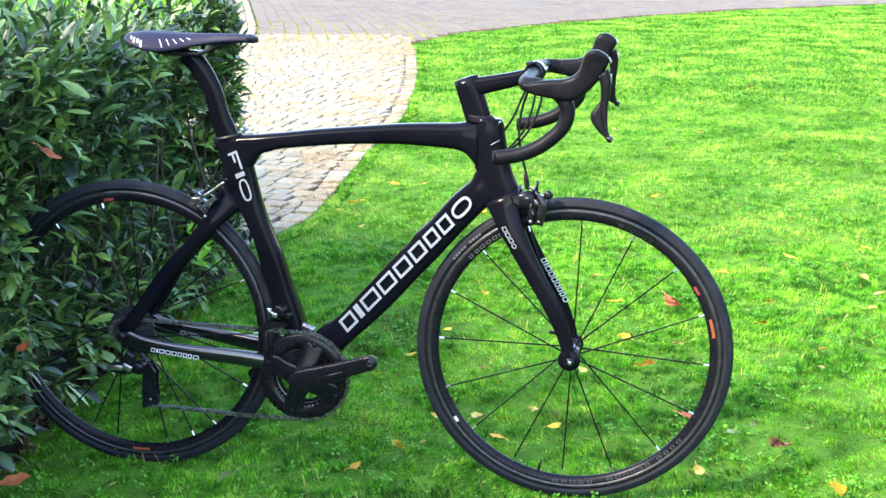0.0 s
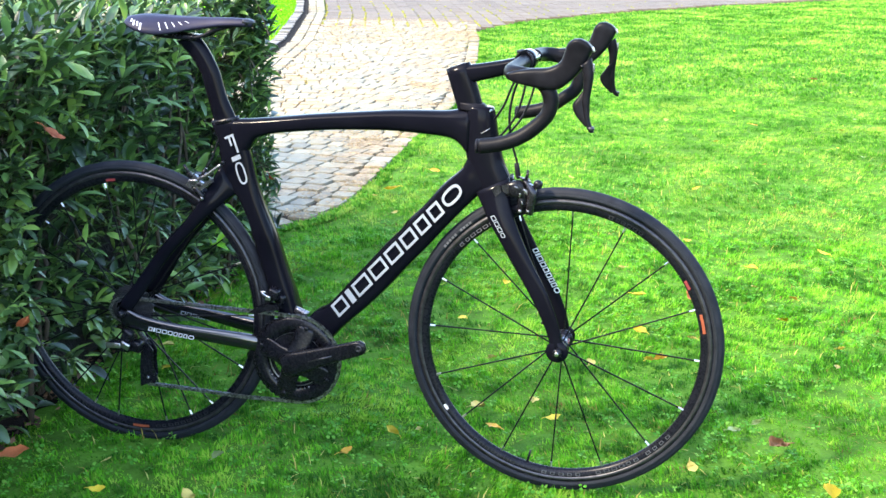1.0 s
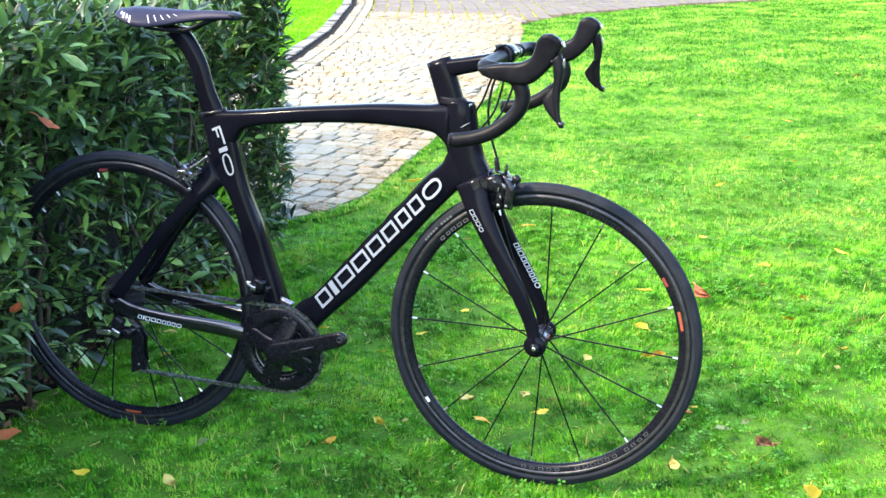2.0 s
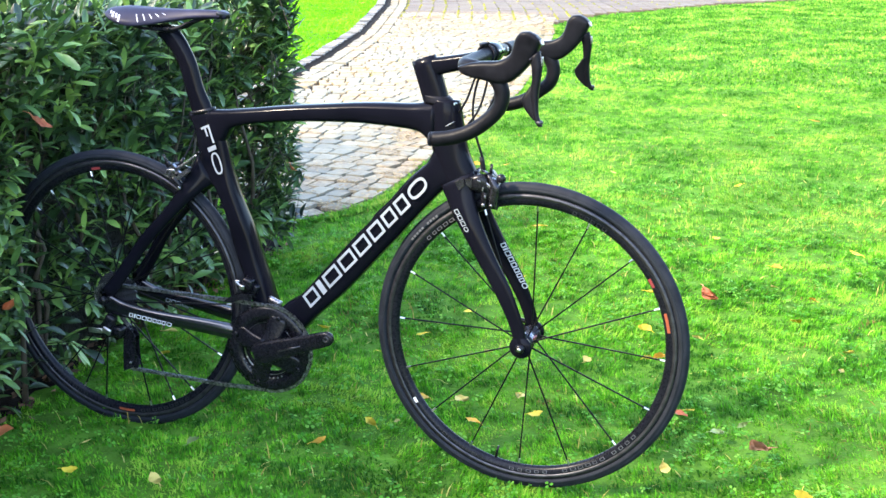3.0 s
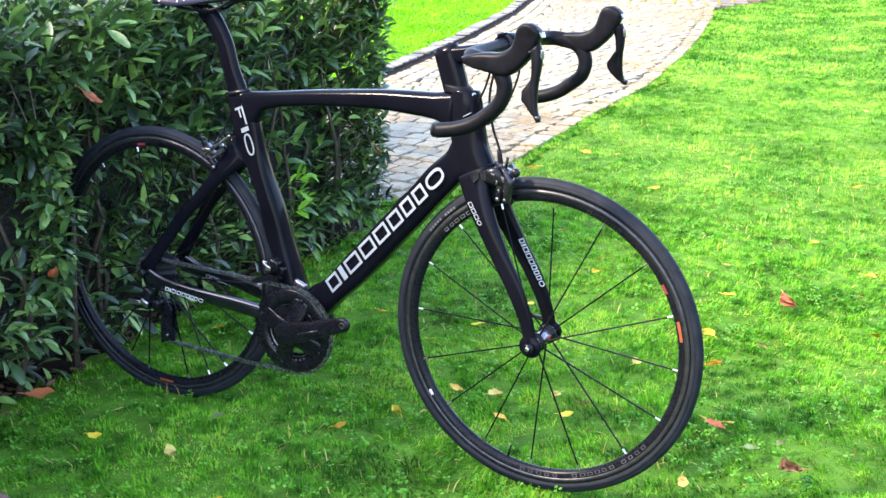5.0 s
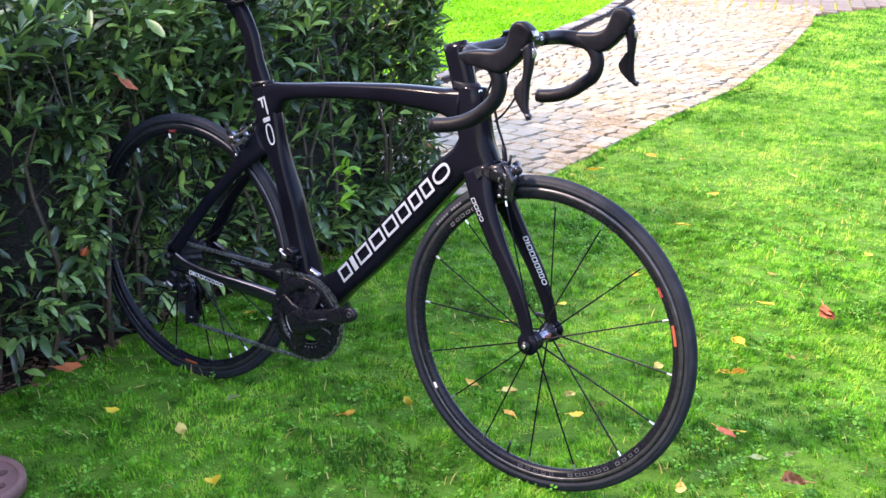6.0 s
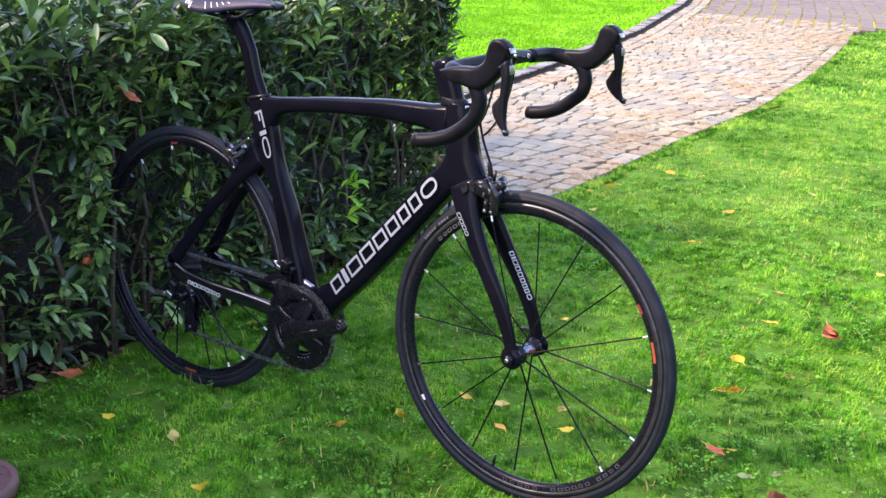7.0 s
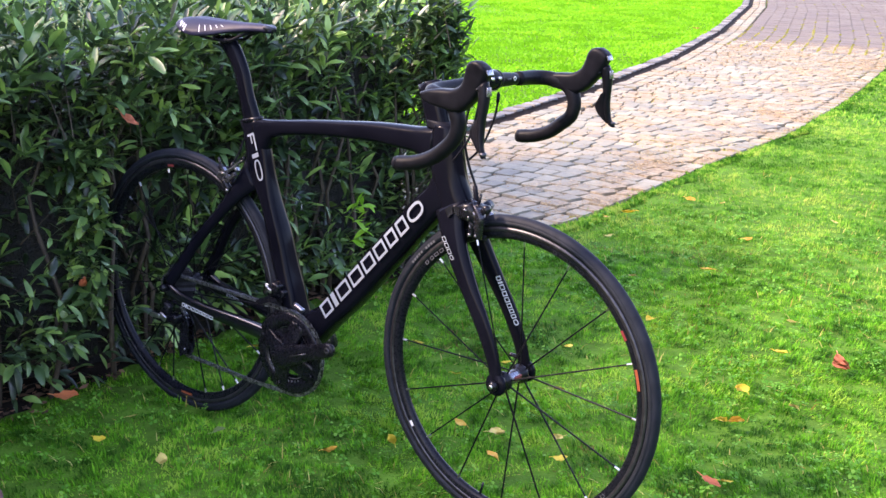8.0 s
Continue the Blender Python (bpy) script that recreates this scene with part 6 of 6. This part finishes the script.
while y < 14.6:
    row = rs.uniform(0.116, 0.138)
    x = 0.0
    while x > -3.2:
        right, leftx = float(path_right(y)) - 0.108, float(kerb_x(y)) + 0.28
        bow = x - (0.5 * (right + leftx) - 0.1)
        lean = math.atan(-0.56 * bow)
        w = rs.uniform(0.092, 0.128) * math.cos(lean)
        yy = y - 0.28 * bow * bow + 0.012 * math.sin(3.0 * x + 2.0 * y) + rs.uniform(-0.006, 0.006)
        x1, x0 = min(x, float(path_right(yy)) - 0.104), max(x - w, float(kerb_x(yy)) + 0.240)
        if x1 - x0 > 0.035 and 4.05 < yy < 13.7 and not (yy < HEDGE_END + 0.15 and x > hedge_face(yy) - 1.0):
            lay((x0 + x1) / 2, yy, -0.010 + rs.uniform(-0.003, 0.003), (x1 - x0) / math.cos(lean) - 0.0085, row * math.cos(lean) - 0.0095, 0.07, math.degrees(lean) + rs.uniform(-6, 6))
        x -= w
    y += row
# one row along the lawn's edge and two along the kerb
for off, curve in ((-0.055, "r"), (0.078, "l"), (0.186, "l")):
    y = 4.45 if curve == "r" else 4.4
    while y < 13.3 if curve == "r" else y < 24:
        length = rs.uniform(0.11, 0.16)
        f = path_right if curve == "r" else kerb_x
        d = (float(f(y + 0.1)) - float(f(y - 0.1))) / 0.2
        lay(float(f(y)) + off, y, -0.010 + rs.uniform(-0.004, 0.004), 0.098, length - 0.020, 0.09, -math.degrees(math.atan(d)) + rs.uniform(-3, 3))
        y += length
# the raised kerb beside the far lawn
y = 4.4
while y < 24.0:
    length = rs.uniform(0.13, 0.19)
    d = (float(kerb_x(y + 0.1)) - float(kerb_x(y - 0.1))) / 0.2
    lay(float(kerb_x(y)) - 0.090, y, 0.006 + rs.uniform(-0.006, 0.006), 0.105, length - 0.042, 0.10, -math.degrees(math.atan(d)) + rs.uniform(-2, 2), True)
    y += length
stones.sort(key=lambda s: s[0])
for _, m, k, kerb in stones[:300]:
    ob = new("kerb_stone" if kerb else "sett", kerb_data[k] if kerb else SETTS[k][0])
    ob.parent, ob.matrix_basis = pathway, m
for want, name, mat, text in ((False, "far_setts", M_SETT, "pale granite setts farther along the path"), (True, "far_kerb", M_KERB, "raised grey kerb stones")):
    vs, tri, base = [], [], 0
    for _, m, k, kerb in stones[300:]:
        if kerb != want:
            continue
        a = np.array(m)
        vs.append(SETTS[k][1] @ a[:3, :3].T + a[:3, 3])
        for p in SETTS[k][2]:
            for i in range(1, len(p) - 1):
                tri.append((p[0] + base, p[i] + base, p[i + 1] + base))
        base += len(SETTS[k][1])
    mesh_arrays(name, np.concatenate(vs), tri, mat, pathway, text, "stuff")
# sandy bedding between the stones
bv, bf = [], []
ys = np.arange(4.3, 13.6, 0.2)
for i, y in enumerate(ys):
    for t in np.linspace(0, 1, 9):
        bv.append((float(kerb_x(y)) + 0.06 + t * (float(path_right(y)) - float(kerb_x(y)) - 0.05), y, -0.0250 + 0.0020 * math.sin(9 * t + 5 * y)))
for i in range(len(ys) - 1):
    for j in range(8):
        bf.append((i * 9 + j, i * 9 + j + 1, i * 9 + j + 10, i * 9 + j + 9))
mesh_arrays("bedding", bv, bf, M_JOINT, pathway, "dark sandy joints between the setts", "", True)

# dark earth beside the kerb, coloured to give the gutter gap's shadow too
gv, gf = [], []
gys = np.arange(4.3, 24, 0.25)
for i, y in enumerate(gys):
    for t in (-0.148, -0.038, -0.030, 0.055):
        gv.append((float(kerb_x(y)) + t, y, -0.001 if t < -0.035 else -0.014))
for i in range(len(gys) - 1):
    for j in range(3):
        gf.append((i * 4 + j, i * 4 + j + 1, i * 4 + j + 5, i * 4 + j + 4))
mesh_arrays("gutter_earth", gv, gf, M_EARTH_SHADE, pathway, "dark earth along the kerb with the gutter gap's shadow in its tone", "", True)

# ---- the paved drive beyond the lawn ----
drive = tagged(new("drive"), "pinkish brown paved drive with yellow moss in its joints", kind="structure")
dv, df, mv, mf = [], [], [], []
paver_data = bpy.data.meshes.new("paver")
paver_data.from_pydata([(x, y, z) for z in (-0.05, -0.003, 0.0) for x, y in ((0.003 + 0.003 * (z == 0), 0.003 + 0.003 * (z == 0)), (0.155 - 0.003 * (z == 0), 0.003 + 0.003 * (z == 0)), (0.155 - 0.003 * (z == 0), 0.102 - 0.003 * (z == 0)), (0.003 + 0.003 * (z == 0), 0.102 - 0.003 * (z == 0)))], [],
                       [(8, 9, 10, 11)] + [(a + k, a + (k + 1) % 4, a + 4 + (k + 1) % 4, a + 4 + k) for a in (0, 4) for k in range(4)])
paver_data.materials.append(M_PAVER)
single = 0
rd = random.Random(23)
y = 12.9
row = 0
while y < 27:
    x = float(kerb_x(y)) + 0.25
    while x < 16:
        w, h = 0.158, 0.105
        if y > float(lawn_far(np.array(x + 0.1))) + 0.02 or (x < -0.55 and y > 13.3):
            z = -0.012 + rd.uniform(-0.002, 0.002)
            band = 0.85 if x < -0.45 and y < 13.75 + 0.3 * math.sin(9 * x) else 0.3 * math.exp(-((y - 14.2) / 1.6) ** 2) + 0.03
            if rd.random() < band:
                for q in range(5):
                    q0 = len(mv)
                    px, py, s = x + rd.uniform(-0.006, 0.006), y + rd.uniform(0, h), rd.uniform(0.007, 0.016)
                    a = rd.uniform(0, 3)
                    mv += [(px + s * math.cos(a + i * 2.09), py + s * math.sin(a + i * 2.09), -0.012) for i in range(3)] + [(px, py, rd.uniform(-0.006, 0.008))]
                    mf += [(q0, q0 + 1, q0 + 3), (q0 + 1, q0 + 2, q0 + 3), (q0 + 2, q0, q0 + 3)]
            if y < 15.4 and -2.5 < x < 1.6 and single < 300:
                ob = new("paver", paver_data)
                ob.parent, ob.location = drive, (x, y, z)
                single += 1
                x += w
                continue
            k = len(dv)
            x0, x1, y0, y1 = x + 0.003, x + w - 0.003, y + 0.003, y + h - 0.003
            dv += [(x0, y0, -0.05), (x1, y0, -0.05), (x1, y1, -0.05), (x0, y1, -0.05), (x0, y0, z), (x1, y0, z), (x1, y1, z), (x0, y1, z)]
            for q in ((4, 5, 6, 7), (0, 1, 5, 4), (1, 2, 6, 5), (2, 3, 7, 6), (3, 0, 4, 7)):
                df.append(tuple(k + i for i in q))
        x += w
    y += 0.107
    row += 1
mesh_arrays("pavers", dv, df, M_PAVER, drive, "pinkish brown concrete pavers", "stuff")
mesh_arrays("joint_moss", mv, mf, M_MOSS, drive, "yellow-green moss growing in the joints", "stuff")

# moss and yellowed litter in the path's joints
pv, pf = [], []
rm = random.Random(61)
for cx, cy, rx_, ry_, count in ((-0.78, 7.0, 0.30, 0.35, 420), (-0.62, 11.4, 0.16, 0.5, 300), (-1.3, 9.6, 0.5, 1.6, 420), (-1.2, 12.3, 0.7, 0.5, 420), (-1.5, 6.4, 0.3, 0.5, 120)):
    for q in range(count):
        px, py = rm.gauss(cx, rx_ * 0.6), rm.gauss(cy, ry_ * 0.6)
        if float(kerb_x(py)) + 0.3 < px < float(path_right(py)) - 0.02:
            k, s, a = len(pv), rm.uniform(0.004, 0.012), rm.uniform(0, 3)
            pv += [(px + s * math.cos(a + i * 2.09), py + s * math.sin(a + i * 2.09), -0.02) for i in range(3)] + [(px, py, rm.uniform(-0.013, -0.004))]
            pf += [(k, k + 1, k + 3), (k + 1, k + 2, k + 3), (k + 2, k, k + 3)]
mesh_arrays("path_moss", pv, pf, M_MOSS, pathway, "yellow-green moss in the path's joints", "stuff")

# dry sandy litter blown over the stones, thickest beside the lawn
rl = np.random.default_rng(87)
n = 90000
ly = rl.uniform(4.6, 12.6, n)
reach = np.abs(rl.normal(0, 0.42, n))
lx = path_right(ly) - 0.01 - reach
heap = 0.5 + 0.5 * np.sin(3.1 * ly + 2.0 * np.sin(4.3 * lx)) * np.sin(5.7 * lx + 1.3 * np.sin(2.9 * ly)) + 0.35 * np.sin(17 * lx + 3 * ly) * np.sin(15 * ly)
keep = (rl.uniform(0, 1, n) < 0.7 * heap ** 2 * np.exp(-reach / 0.5)) & (lx > kerb_x(ly) + 0.3)
lx, ly = lx[keep], ly[keep]
fy = rl.uniform(11.2, 13.9, 9000)
fx = kerb_x(fy) + 0.3 + rl.uniform(0, 1, 9000) * (path_right(fy) - kerb_x(fy) - 0.3)
lx, ly = np.concatenate([lx, fx]), np.concatenate([ly, fy])
n = len(lx)
la, ls, thin = rl.uniform(0, 6.28, n), rl.uniform(0.003, 0.010, n), rl.uniform(0.25, 0.6, n)
lv = []
for da, rad in ((0.0, 1.0), (1.57, 0.5), (3.14, 1.0), (4.71, 0.5)):
    grow = ls * (rad if da in (0.0, 3.14) else thin)
    lv.append(np.column_stack([lx + np.cos(la + da) * grow, ly + np.sin(la + da) * grow, -0.0075 + rl.uniform(0, 0.004, n)]))
M_SANDY = leafy("sandy_dry_litter", [(0.0, (0.20, 0.13, 0.065)), (0.5, (0.31, 0.225, 0.125)), (1.0, (0.42, 0.34, 0.20))], 0.9, 0.1, 0.5, 3.0, 0.1)
mesh_arrays("path_litter", np.stack(lv, 1).reshape(-1, 3), np.arange(n)[:, None] * 4 + [0, 1, 2, 3], M_SANDY, pathway, "dry sandy plant litter strewn over the stones", "stuff")
